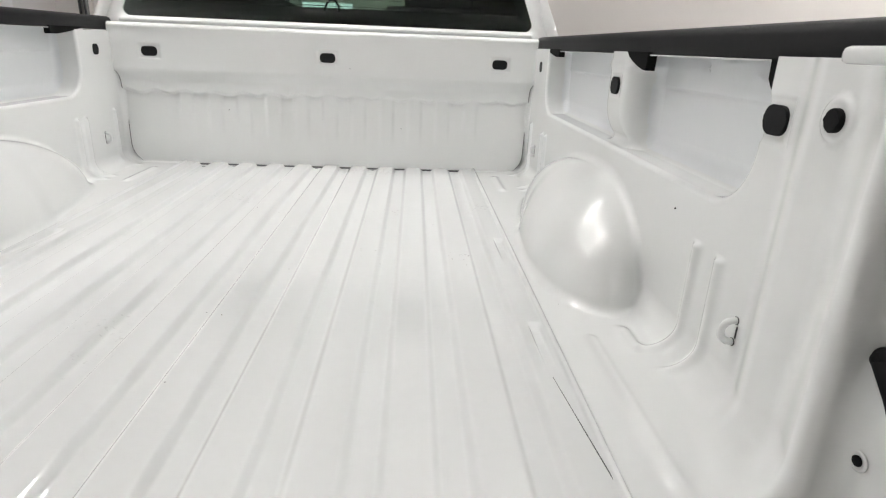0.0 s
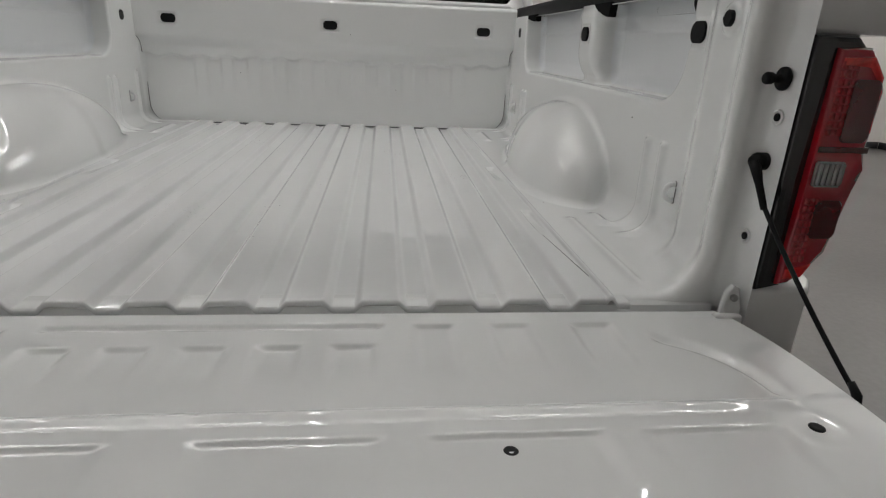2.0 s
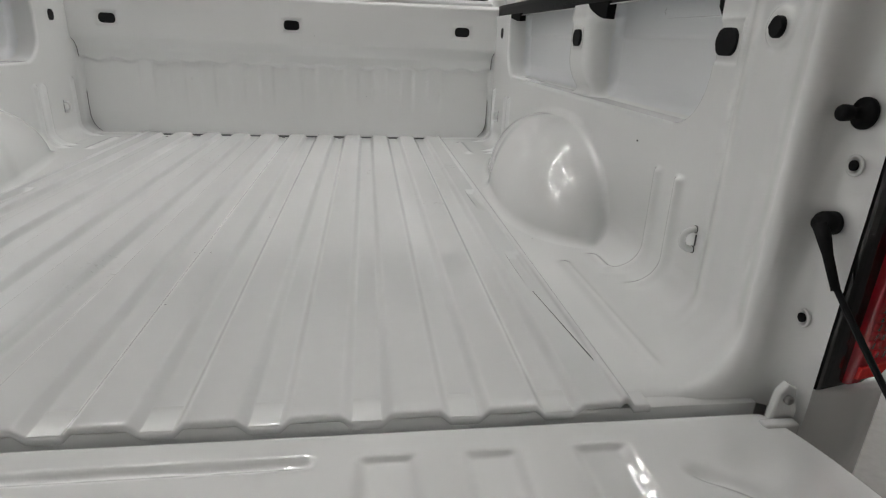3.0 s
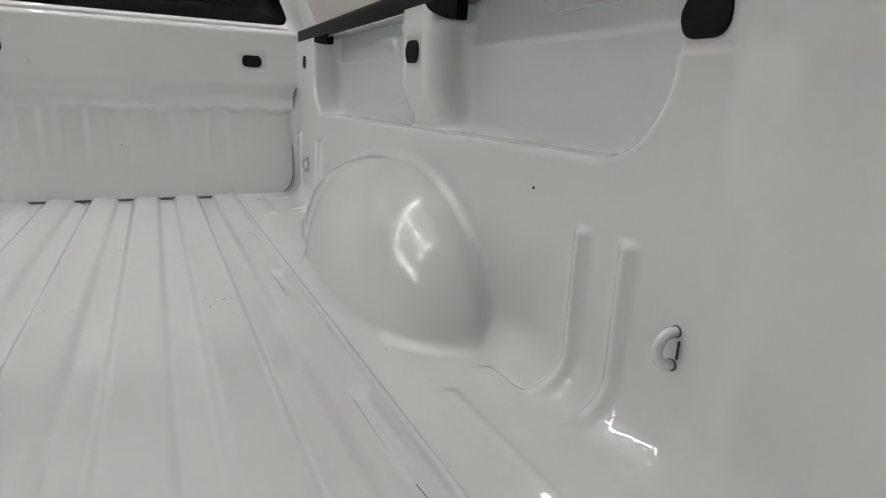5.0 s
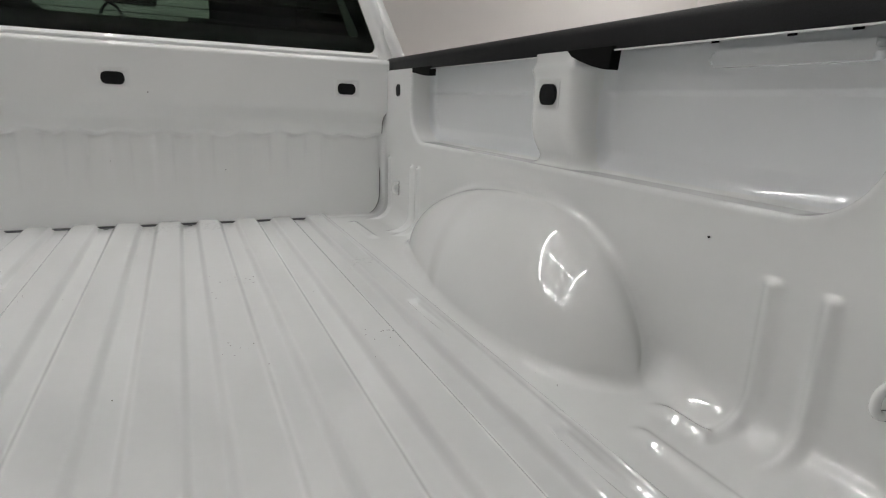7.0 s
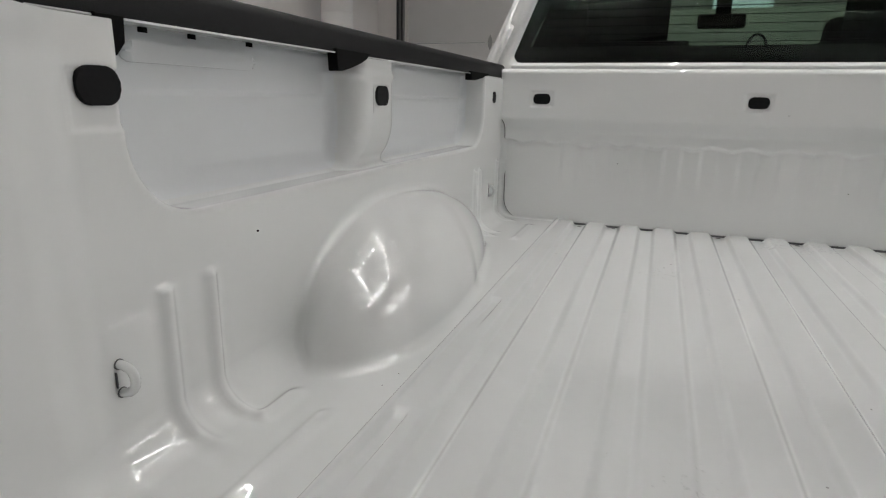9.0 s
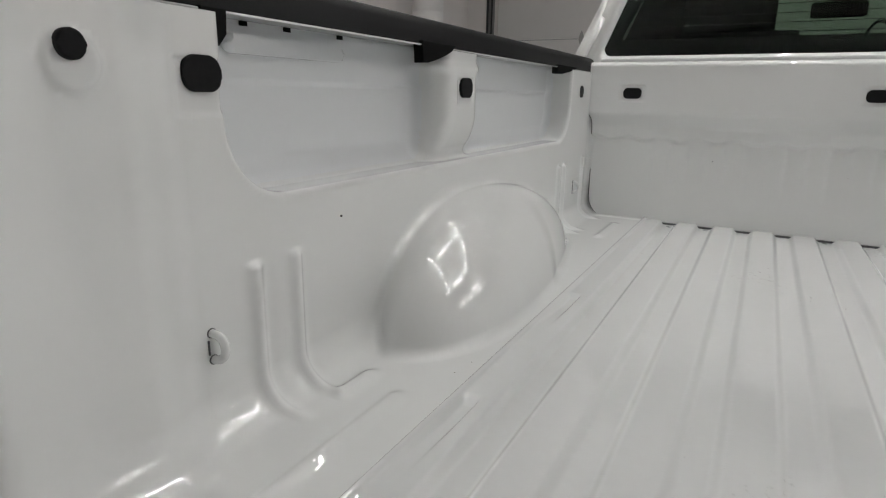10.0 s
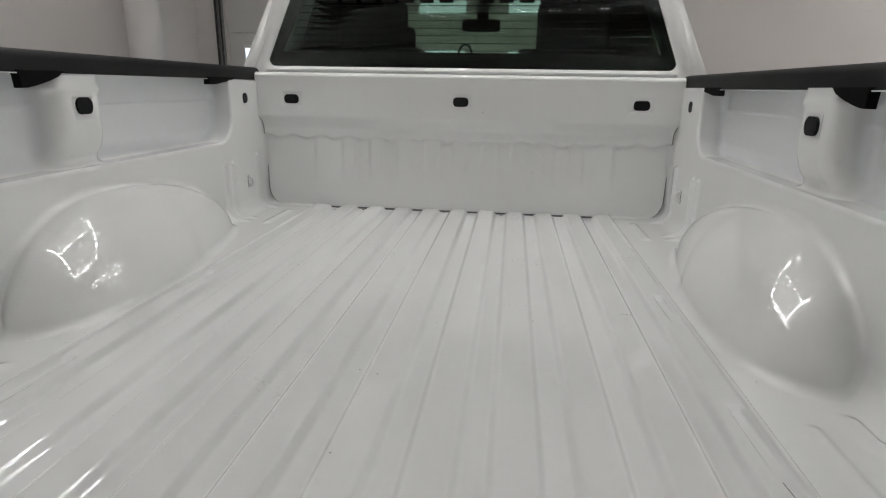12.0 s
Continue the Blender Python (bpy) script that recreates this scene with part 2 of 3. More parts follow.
R = ROOM
setting("floor", block((R["x0"] - 0.2, R["y0"] - 0.2, -0.15), (R["x1"] + 0.2, R["y1"] + 0.2, 0.0)), CONCRETE, "grey sealed concrete workshop floor", "floor")
setting("ceiling", block((R["x0"] - 0.2, R["y0"] - 0.2, R["top"]), (R["x1"] + 0.2, R["y1"] + 0.2, R["top"] + 0.15)), CEILING, "plain white painted workshop ceiling", "ceiling")
setting("wall_west", block((R["x0"] - 0.15, R["y0"], 0), (R["x0"], R["y1"], R["top"])), WALL, "plain off-white painted workshop wall", "wall")
setting("wall_east", block((R["x1"], R["y0"], 0), (R["x1"] + 0.15, R["y1"], R["top"])), WALL, "plain off-white painted workshop wall", "wall")
# unseen south wall, set near the truck to bounce light onto its rear faces
setting("bounce_wall_south", block((R["x0"] - 0.15, R["y0"] - 0.15, 0), (R["x1"] + 0.15, R["y0"], R["top"])), WALL, "plain off-white painted workshop wall", "wall")
DOOR = dict(x0=-3.62, x1=1.3, top=3.3)
wall_n = setting("wall_north", block((DOOR["x1"], R["y1"], 0), (R["x1"] + 0.15, R["y1"] + 0.15, R["top"])), WALL, "off-white painted wall beside a sectional garage door", "wall")
part("lintel", block((R["x0"] - 0.15, R["y1"], DOOR["top"]), (DOOR["x1"] - 0.002, R["y1"] + 0.15, R["top"])), WALL, wall_n)
part("pier", block((R["x0"] - 0.15, R["y1"], 0), (DOOR["x0"], R["y1"] + 0.15, DOOR["top"] - 0.002)), WALL, wall_n)
for nm, lo, hi in (("baseboard", (DOOR["x1"] + 0.05, R["y1"] - 0.015, 0.001), (R["x1"] - 0.016, R["y1"] - 0.001, 0.10)),
                   ("baseboard", (R["x1"] - 0.015, R["y0"] + 0.02, 0.001), (R["x1"] - 0.001, R["y1"] - 0.016, 0.10))):
    setting(nm, block(lo, hi, 0.003, 1), DARK_BASE, "dark rubber base strip along the wall", "baseboard")

# sectional garage door: four panels with seams, hinges and a row of panes
door = thing("door_1", (0, R["y1"] + 0.03, 0), "closed white sectional garage door with small panes", "garage door", "", "structure")
seam_z = [0.0, 0.69, 1.37, 2.03, 2.67, 3.29]
for a, b in zip(seam_z, seam_z[1:]):
    part("panel", block((DOOR["x0"] + 0.004, 0.0, a + 0.004), (DOOR["x1"] - 0.006, 0.05, b - 0.004), 0.006, 2), DOOR_WHITE, door)
for hx in (-2.46, -1.1, 0.2):
    for hz in seam_z[1:-1]:
        pts = [(hx, hz + 0.10), (hx + 0.025, hz + 0.045), (hx + 0.03, hz + 0.02), (hx + 0.03, hz - 0.02), (hx + 0.025, hz - 0.045), (hx, hz - 0.10), (hx - 0.025, hz - 0.045),
               (hx - 0.03, hz - 0.02), (hx - 0.03, hz + 0.02), (hx - 0.025, hz + 0.045)]
        part("hinge", prism(pts, -0.006, -0.001, lambda u, v, w: (u, w, v), 0.001, 1), STEEL, door)
for k in range(4):
    x0 = -3.40 + 1.17 * k
    pane = part("pane", block((x0, -0.006, 1.53), (x0 + 0.62, -0.002, 1.84)), DAYPANE, door, "bright daylight pane")
    part("pane_frame", ring_frame([(x0 - 0.035, 1.495), (x0 + 0.655, 1.495), (x0 + 0.655, 1.875), (x0 - 0.035, 1.875)],
                                  [(x0 + 0.001, 1.531), (x0 + 0.619, 1.531), (x0 + 0.619, 1.839), (x0 + 0.001, 1.839)], -0.016, -0.001, lambda u, v, w: (u, w, v)), DOOR_WHITE, pane)
track = thing("door_track", (DOOR["x0"] - 0.04, R["y1"] - 0.05, 0), "galvanised vertical garage door track with dark rubber seal", "door track")
part("channel", block((-0.05, -0.03, 0.0), (0.03, 0.0, 3.3), 0.004, 1), TRACK, track)
part("seal", block((-0.075, -0.045, 0.0), (-0.052, 0.0, 3.3), 0.004, 1), DARK_BASE, track)
part("rod", sweep([(0.006, -0.045, 0.0), (0.006, -0.045, 3.3)], 0.012, 8), LAMP_BLACK, track)

column = thing("column", (-3.70, 5.62, 0), "round white painted steel column with a faint joint", "column")
part("shaft", lathe([(0.17, 0.0), (0.17, 2.18), (0.168, 2.183), (0.168, 2.187), (0.17, 2.19), (0.17, R["top"] - 0.002)], lambda a, b, w: (a, b, w), 40), DOOR_WHITE, column)
part("base_plate", block((-0.21, -0.21, 0.001), (0.21, 0.21, 0.02), 0.004, 1), DOOR_WHITE, column)

# lamps: rectangles of slim tubes under the ceiling
LAMP_Z = 3.55


def tube_frame(x0, x1, y0, y1, inner, outer, closed=True):
    """Slim tubes round a rectangle, a second tube along its outer edge, and cross tubes that run to x = inner; the inner edge may stay open."""
    lamp = thing("ceiling_light", ((x0 + x1) / 2, (y0 + y1) / 2, LAMP_Z), "rectangular ceiling light made of slim bright white tubes", "ceiling light", "tube lights under the ceiling")
    cx, cy, r = lamp.location.x, lamp.location.y, 0.0098
    far, near = (x0, x1) if outer < 0 else (x1, x0)
    lines = [((far, y0), (inner, y0)), ((far, y1), (inner, y1)), ((far, y0 + 0.05), (far, y1 - 0.05)), ((far + outer, y0 - 0.45), (far + outer, y1 - 0.25))]
    if closed:
        lines.append(((near, y0 + 0.05), (near, y1 - 0.05)))
    for a, b in lines:
        part("tube", sweep([(a[0] - cx, a[1] - cy, 0), (b[0] - cx, b[1] - cy, 0)], r, 8), TUBE, lamp, "glowing white tube")
    for sx in (x0 - cx, x1 - cx):
        for sy in (y0 - cy, y1 - cy):
            part("corner_joint", block((sx - 0.022, sy - 0.022, 0.014), (sx + 0.022, sy + 0.022, 0.034), 0.005, 1), DOOR_WHITE, lamp)
            part("hanger", sweep([(sx, sy, 0.03), (sx, sy, R["top"] - LAMP_Z - 0.002)], 0.004, 6), STEEL, lamp)
    for sy in (y0 - 0.40 - cy, y1 - 0.30 - cy):
        part("hanger", sweep([(far + outer - cx, sy, 0.012), (far + outer - cx, sy, R["top"] - LAMP_Z - 0.002)], 0.004, 6), STEEL, lamp)


tube_frame(-2.10, -0.42, 0.72, 2.34, -0.26, -0.28, closed=False)
tube_frame(-0.18, 2.20, 0.72, 2.34, -0.18, 0.28)
# east frame: unseen, added to brighten the truck's east side and the walls
tube_frame(5.30, 7.00, 2.60, 6.20, 5.30, 0.28)


# ---- the pickup truck ----
truck = thing("pickup_truck", (0, 0.9, 0), "white pickup truck with an open tailgate and an empty load bed", "pickup truck")
truck.location = (0, 0, 0)
PITCH = 0.1185          # floor ridges
BED = 2.0               # load floor's length


def side_field(x, y, z):
    """Positive in the air of the load bed, zero on the stamped side sheet (right-hand side)."""
    w = 0.850 - 0.030 * (1 - step(0.185, 0.272, y)) - 0.050 * (1 - step(0.0, 0.13, y))
    wall = w - x
    low = z - (FLOOR - 0.007)
    r = 0.055 + 0.035 * (1 - step(0.05, 0.25, y))
    f = r - np.hypot(np.maximum(r - wall, 0), np.maximum(r - low, 0))
    f = np.where((wall > r) & (low > r), np.minimum(wall, low), f)

    def smin(a, b, k):
        return k - np.hypot(np.maximum(k - a, 0), np.maximum(k - b, 0)) + np.maximum(np.minimum(a, b) - k, 0)

    def smax(a, b, k):
        return -smin(-a, -b, k)

    # wheelhouse
    ax, az = 0.203 - 0.046 * step(0.85, 1.50, y) - 0.007 * step(1.08, 1.18, y), 0.256
    by_ = np.where(y < 0.97, 0.400 - 0.055 * step(0.765, 0.86, x), 0.620)
    dx, dz, dy = np.maximum(0.852 - x, 0) / ax, np.maximum(z - (FLOOR - 0.03), 0) / az, np.abs(y - 0.97) / by_
    p, v = 2.9 - 0.5 * step(0.95, 1.45, y), 2.0
    plan = np.maximum(dx ** p + dy ** p, 1e-9) ** (1 / p)
    q = np.maximum(plan ** v + dz ** v, 1e-9) ** (1 / v)
    lift = (plan / q) ** (v - 1)
    slant = np.sqrt((lift * (dx / plan) ** (p - 1) / ax) ** 2 + (lift * (dy / plan) ** (p - 1) / by_) ** 2 + ((dz / q) ** (v - 1) / az) ** 2)
    house = (q - 1) / np.maximum(slant, 1.2)
    f = smin(f, house, 0.020)
    # open recess behind the stake pockets
    cy, cz, hy, hz, rr = 1.038, 1.43, 0.700, 0.262, 0.10
    qy, qz = np.abs(y - cy) - hy + rr, np.abs(z - cz) - hz + rr
    flat = np.hypot(np.maximum(qy, 0), np.maximum(qz, 0)) + np.minimum(np.maximum(qy, qz), 0) - rr
    rec = smin(-flat, 0.936 - 0.012 * (1 - step(1.17, 1.215, z)) - 0.004 * step(1.312, 1.322, z) - x, 0.022)
    # stake pocket inside the recess
    foot = (0.851 + 0.80 * (1.230 - z) - x) / 1.28
    bead = 0.005 * np.exp(-((z - 1.360) / 0.009) ** 2)
    post = smax(np.abs(y - 0.978) - 0.084 - 0.012 * (1 - step(1.17, 1.25, z)) - bead, smax(0.852 - bead - x, foot, 0.026), 0.046)
    rec = smin(rec, post, 0.026)
    f = smax(f, rec, 0.010)
    # embossed seats round the plugs, beads and bosses
    low_fade = step(0.755, 0.825, x)
    for y0, top, wide, amp in ((0.438, 1.086, 0.012, 0.0095), (0.362, 1.086, 0.012, 0.0095), (1.655, 1.09, 0.010, 0.011), (1.710, 1.09, 0.010, 0.011), (1.925, 1.10, 0.009, 0.010)):
        f = f - amp * np.exp(-((y - y0) / wide) ** 2) * (1 - step(top - 0.010, top + 0.003, z)) * low_fade
    ring = np.hypot(y - 0.147, z - 1.326)
    f = f - 0.005 * (1 - step(0.021, 0.031, ring)) * step(0.75, 0.79, x)
    seat = np.maximum(np.abs(y - 0.308) - 0.030, np.abs(z - 1.308) - 0.024)
    f = f + 0.0028 * (1 - step(0.003, 0.011, seat)) * (x > 0.8)
    f = f + 0.003 * (1 - step(0.002, 0.008, np.maximum(np.abs(y - 0.980) - 0.030, np.abs(z - 1.311) - 0.022))) * (x > 0.8) * (x < 0.88)
    # long beads pressed into the side shelf
    f = f - 0.006 * np.exp(-((x - 0.70) / 0.012) ** 2) * (step(0.06, 0.10, y) - step(0.47, 0.50, y)) * (z < 0.93)
    f = f - 0.009 * np.exp(-((x - 0.772) / 0.013) ** 2) * (step(0.42, 0.44, y) - step(0.50, 0.54, y)) * (z < 0.95)
    f = f - 0.006 * np.exp(-((x - 0.70) / 0.012) ** 2) * (step(1.62, 1.66, y) - step(1.86, 1.90, y)) * (z < 0.93)
    # rounded front corner and slanted rear jamb
    f = smin(f, 2.012 - y, 0.034)
    jamb = smin(0.826 - 0.15 * (y + 0.02) - x, 0.012 - y, 0.022)
    f = smax(f, jamb, 0.028)
    return f


SV, SQ = net_surface(side_field, (0.629, -0.046, FLOOR - 0.022), (0.965, BED + 0.019, 1.392), 0.0052)
SN = field_normals(side_field, SV)

beds = []
for s in (1, -1):
    side = "side"
    V = SV * np.array([s, 1, 1])
    me = mesh_from("bed_side", V, SQ if s > 0 else SQ[:, ::-1], PAINT)
    me.normals_split_custom_set_from_vertices((SN * np.array([s, 1, 1])).tolist())
    me.materials.append(PAINT_INNER)
    centre = np.abs(SV[SQ].mean(1))
    deep = (centre[:, 0] > 0.915) & (centre[:, 2] > 1.172) & (centre[:, 1] > 0.3)
    me.polygons.foreach_set("material_index", deep.astype(np.int32))
    bed = part("bed_side", me, PAINT, truck, "glossy white stamped bed side with wheelhouse and recess")
    beds.append(bed)
    q = lambda u, v, w, s=s: (s * w, u, v)
    # black plugs in the wall
    up_ = 0.0 if s > 0 else 0.014
    part("plug", prism(oval(0.307, 1.308 + up_, 0.0262, 0.0205, 0.016), 0.8485, 0.856, q, 0.002), PLUG, bed, "black oval rubber plug")
    part("plug", prism(oval(0.980, 1.311 + 0.6 * up_, 0.026, 0.0205, 0.014), 0.8495, 0.856, q, 0.002), PLUG, bed, "black oval rubber plug")
    part("plug", prism(oval(1.858, 1.324, 0.020, 0.0195, 0.012), 0.8485, 0.856, q, 0.002), PLUG, bed, "black oval rubber plug")
    part("plug", prism(oval(0.144, 1.326 + up_, 0.0125, 0.0135, 0.0124), 0.808, 0.818, q, 0.002), PLUG, bed, "black round rubber plug")
    # tie-down rings
    for y0, z0 in ((0.286, 0.992), (1.835, 0.996)):
        ring = part("tie_down_slot", prism(oval(y0 - 0.006, z0, 0.0011, 0.010, 0.0010), 0.8480, 0.8495, q), GAP_SHADE, bed)
        for dz_ in (-0.018, 0.018):
            part("tie_down_hole", lathe([(0.0067, -0.001), (0.0067, 0.0010), (0.0058, 0.0012)], lambda a, b, w, s=s, y0=y0, z0=z0, dz_=dz_: (s * (0.8500 - w), y0 + a, z0 + dz_ + b), 14), GAP_SHADE, ring)
        arc = [(s * (0.854 - 0.024 * math.sin(a) ** 0.6), y0 + 0.003 * math.sin(a), z0 - 0.018 * math.cos(a)) for a in np.linspace(0, math.pi, 25)]
        part("tie_down_ring", sweep(arc, 0.0056, 12), PAINT, ring, "white painted steel tie-down loop")
    # rail cap
    prof = [(0.862, 1.386), (0.861, 1.420), (0.866, 1.431), (0.88, 1.437), (0.95, 1.440), (0.985, 1.434), (0.998, 1.420), (1.000, 1.392), (0.99, 1.388), (0.985, 1.41), (0.88, 1.41), (0.868, 1.386)]
    part("rail_cap", prism(prof, 0.10, 2.035, lambda u, v, w, s=s: (s * u, w, v + 0.6 * up_), 0.003, 1), RAIL, bed, "black textured plastic bed rail cap")
    part("skin_top", block((min(s * 0.937, s * 0.942), 0.30, 1.380), (max(s * 0.937, s * 0.942), 1.78, 1.4085 + 0.6 * up_)), PAINT_INNER, bed)
    part("top_flange", block((min(s * 0.868, s * 0.975), 0.10, 1.398), (max(s * 0.868, s * 0.975), 2.0, 1.402)), PAINT, bed)
    part("flange_lip", block((min(s * 0.8575, s * 0.8615), 0.24, 1.3840 + 0.6 * up_), (max(s * 0.8575, s * 0.8615), 2.0, 1.3865 + 0.6 * up_), 0.0005, 1), PAINT, bed)
    # black clips under the rail
    for pts in ([(0.800, 1.392), (0.930, 1.392), (0.915, 1.380), (0.890, 1.371), (0.850, 1.360), (0.820, 1.354), (0.804, 1.353)], [(1.60, 1.392), (1.80, 1.392), (1.76, 1.381), (1.69, 1.372), (1.64, 1.366), (1.602, 1.366)],
                [(0.315, 1.388), (0.352, 1.388), (0.350, 1.360), (0.338, 1.346), (0.330, 1.350), (0.332, 1.366), (0.318, 1.372)], [(0.215, 1.388), (0.245, 1.388), (0.240, 1.372), (0.226, 1.366)]):
        part("rail_clip", prism([(u, v + 0.6 * up_) for u, v in pts], 0.8535, 0.875, q, 0.001, 1), VOID, bed, "black plastic rail clip")
    # stiffener and slots on the inner face of the outer skin
    part("stiffener", prism(oval(0.53, 1.366, 0.125, 0.013, 0.012), 0.918, 0.9365, q, 0.009, 3), PAINT_INNER, bed)
    for y0 in (0.45, 0.535, 0.66):
        part("slot", prism(oval(y0, 1.392, 0.006, 0.008, 0.003), 0.933, 0.9375, q), VOID, bed)
    # outer skin
    ys, zs = np.linspace(0.062, 2.03, 100), np.linspace(0.60, 1.395, 41)
    Y, Z = np.meshgrid(ys, zs, indexing="ij")
    Xo = 0.992 - 0.018 * step(1.30, 1.40, Z) - 0.03 * (1 - step(0.60, 0.80, Z)) + 0.010 * np.exp(-((Z - 1.24) / 0.05) ** 2) - 0.008 * (1 - step(0.06, 0.12, Y))
    P = np.stack([s * Xo, Y, Z], -1)
    outer = grid_mesh("outer_skin", P, PAINT, flip=s < 0)
    bmo = bmesh.new()
    bmo.from_mesh(outer)
    cut = [v for v in bmo.verts if math.hypot(v.co.y - 1.02, v.co.z - 0.42) < 0.47]
    bmesh.ops.delete(bmo, geom=cut, context="VERTS")
    skin = part("outer_skin", bmo, PAINT, bed)
    smooth = skin.data
    smooth.polygons.foreach_set("use_smooth", [True] * len(smooth.polygons))
    # corner post cover and panel under the lamp
    part("post_cap", block((min(s * 0.766, s * 0.985), -0.018, 1.385), (max(s * 0.766, s * 0.985), 0.10, 1.402), 0.006), PAINT, bed)
    low = [(0.832, -0.038), (0.89, -0.044), (0.935, -0.036), (0.965, 0.0), (0.985, 0.06), (0.90, 0.08), (0.832, 0.02)]
    part("corner_panel", prism(low, 0.765, 0.916, lambda u, v, w, s=s: (s * u, v, w), 0.008), PAINT, bed)
    up = [(0.832, -0.030), (0.90, -0.036), (0.955, -0.028), (0.985, 0.0), (0.99, 0.10), (0.832, 0.10)]
    part("corner_panel", prism(up, 1.303, 1.385, lambda u, v, w, s=s: (s * u, v, w), 0.006), PAINT, bed)

    # tail lamp
    rim = [(0.832, 1.300), (0.905, 1.300), (0.946, 1.266), (0.958, 1.235), (0.955, 1.140), (0.944, 1.118), (0.946, 1.085), (0.934, 0.985), (0.905, 0.948), (0.875, 0.924), (0.832, 0.916)]
    lz = lambda u, v, w, s=s: (s * (0.832 + 0.88 * (u - 0.832)), w, v)
    lamp = part("tail_lamp", prism(rim, -0.050, 0.10, lz, 0.008), LAMP_BLACK, truck, "red tail lamp with a clear reversing lens in a black housing")
    part("lens", prism([(0.868, 1.284), (0.922, 1.286), (0.948, 1.254), (0.961, 1.230), (0.958, 1.142), (0.947, 1.118), (0.949, 1.084), (0.937, 0.985), (0.908, 0.952), (0.880, 0.932), (0.862, 0.930), (0.864, 1.10)], -0.062, 0.08, lz, 0.010, 3), LAMP_RED, lamp, "glossy dark red lens")
    part("lens_band", prism([(0.869, 1.150), (0.957, 1.150), (0.956, 1.141), (0.869, 1.141)], -0.0655, -0.055, lz, 0.002), LAMP_RED_DARK, lamp)
    part("reversing_lens", prism(oval(0.897, 1.110, 0.026, 0.019, 0.005), -0.0665, -0.055, lz, 0.002), LAMP_CLEAR, lamp, "clear ribbed reversing lens")
    for k in range(5):
        part("lens_rib", prism(oval(0.878 + 0.0095 * k, 1.110, 0.003, 0.016, 0.0028, 2), -0.0685, -0.066, lz), STEEL, lamp)
    part("inner_panel", prism(oval(0.924, 1.200, 0.024, 0.044, 0.008), -0.0645, -0.055, lz, 0.002), LAMP_RED_DARK, lamp)
    part("inner_panel", prism(oval(0.914, 1.040, 0.024, 0.030, 0.008), -0.0645, -0.055, lz, 0.002), LAMP_RED_DARK, lamp)
    part("reflector_bar", prism([(0.867, 0.958), (0.912, 0.968), (0.898, 0.946), (0.866, 0.942)], -0.0645, -0.055, lz, 0.002), LAMP_RED_BRIGHT, lamp)
    part("reflector_bar", prism([(0.874, 1.272), (0.925, 1.274), (0.948, 1.248), (0.952, 1.170), (0.945, 1.170), (0.940, 1.243), (0.920, 1.262), (0.874, 1.260)], -0.0640, -0.055, lz, 0.002), LAMP_RED_BRIGHT, lamp)
    for k in range(9):
        for j in range(3):
            part("reflector_cell", prism(oval(0.877 + 0.010 * j, 1.262 - 0.0115 * k, 0.0042, 0.0047, 0.0015, 2), -0.0638, -0.055, lz), LAMP_RED_CELL, lamp)
            part("reflector_cell", prism(oval(0.874 + 0.010 * j - 0.0004 * k, 1.068 - 0.0115 * k, 0.0042, 0.0047, 0.0015, 2), -0.0638, -0.055, lz), LAMP_RED_CELL, lamp)

    # striker stud and rubber bolts on the jamb
    def jamb(cy, cz, s=s):
        return lambda a, b, w: (s * (0.826 - 0.15 * (cy + 0.02) - w), cy + a, cz + b)
    part("striker_stud", lathe([(0.017, 0.0), (0.017, 0.004), (0.015, 0.006), (0.0062, 0.006), (0.0060, 0.018), (0.0085, 0.020), (0.009, 0.028), (0.0075, 0.031), (0.0035, 0.031)], jamb(-0.010, 1.239)), PLUG, bed, "black tailgate striker stud")
    for cy, cz in ((-0.015, 1.184), (-0.006, 0.995)):
        hole = part("bolt_seat", lathe([(0.012, 0.0), (0.012, 0.0015), (0.009, 0.0025), (0.0088, 0.001)], jamb(cy, cz), 20), PAINT, bed)
        part("bolt_hole", lathe([(0.006, 0.0), (0.006, 0.0032), (0.005, 0.0036)], jamb(cy, cz), 16), PLUG, hole)
    hinge = part("hinge_bracket", prism([(0.790, 0.85), (0.796, 0.905), (0.806, 0.918), (0.818, 0.912), (0.824, 0.88), (0.826, 0.85)], -0.034, -0.022, lambda u, v, w, s=s: (s * u, w, v), 0.003), PAINT, truck, "white painted tailgate hinge bracket")
    part("hinge_arm", block((min(s * 0.775, s * 0.822), -0.050, 0.846), (max(s * 0.775, s * 0.822), -0.034, 0.872), 0.004), PAINT, hinge)
    part("hinge_bolt", lathe([(0.006, 0.0), (0.006, 0.005), (0.004, 0.006)], lambda a, b, w, s=s: (s * (0.808 + a), -0.034 - w, 0.898 + b), 12), STEEL, hinge)

    # cable from the post to the tailgate
    c0, c1 = Vector((s * 0.806, -0.012, 1.117)), Vector((s * 0.842, -0.270, 0.862))
    p0 = c0 + Vector((s * 0.004, -0.036, -0.058))
    mid = (p0 + c1) * 0.5 + Vector((0, 0.006, -0.012))
    line = [p0 * (1 - t) ** 2 + mid * 2 * t * (1 - t) + c1 * t * t for t in np.linspace(0, 1, 18)]
    cable = part("tailgate_cable", sweep(line, 0.0036, 8), PLUG, truck, "black sheathed steel tailgate cable")
    part("cable_eye", lathe([(0.0135, 0.0), (0.0135, 0.014), (0.012, 0.018), (0.008, 0.018), (0.007, 0.024), (0.004, 0.024)], jamb(-0.010, 1.117), 20), PLUG, cable)
    d = c1 - c0
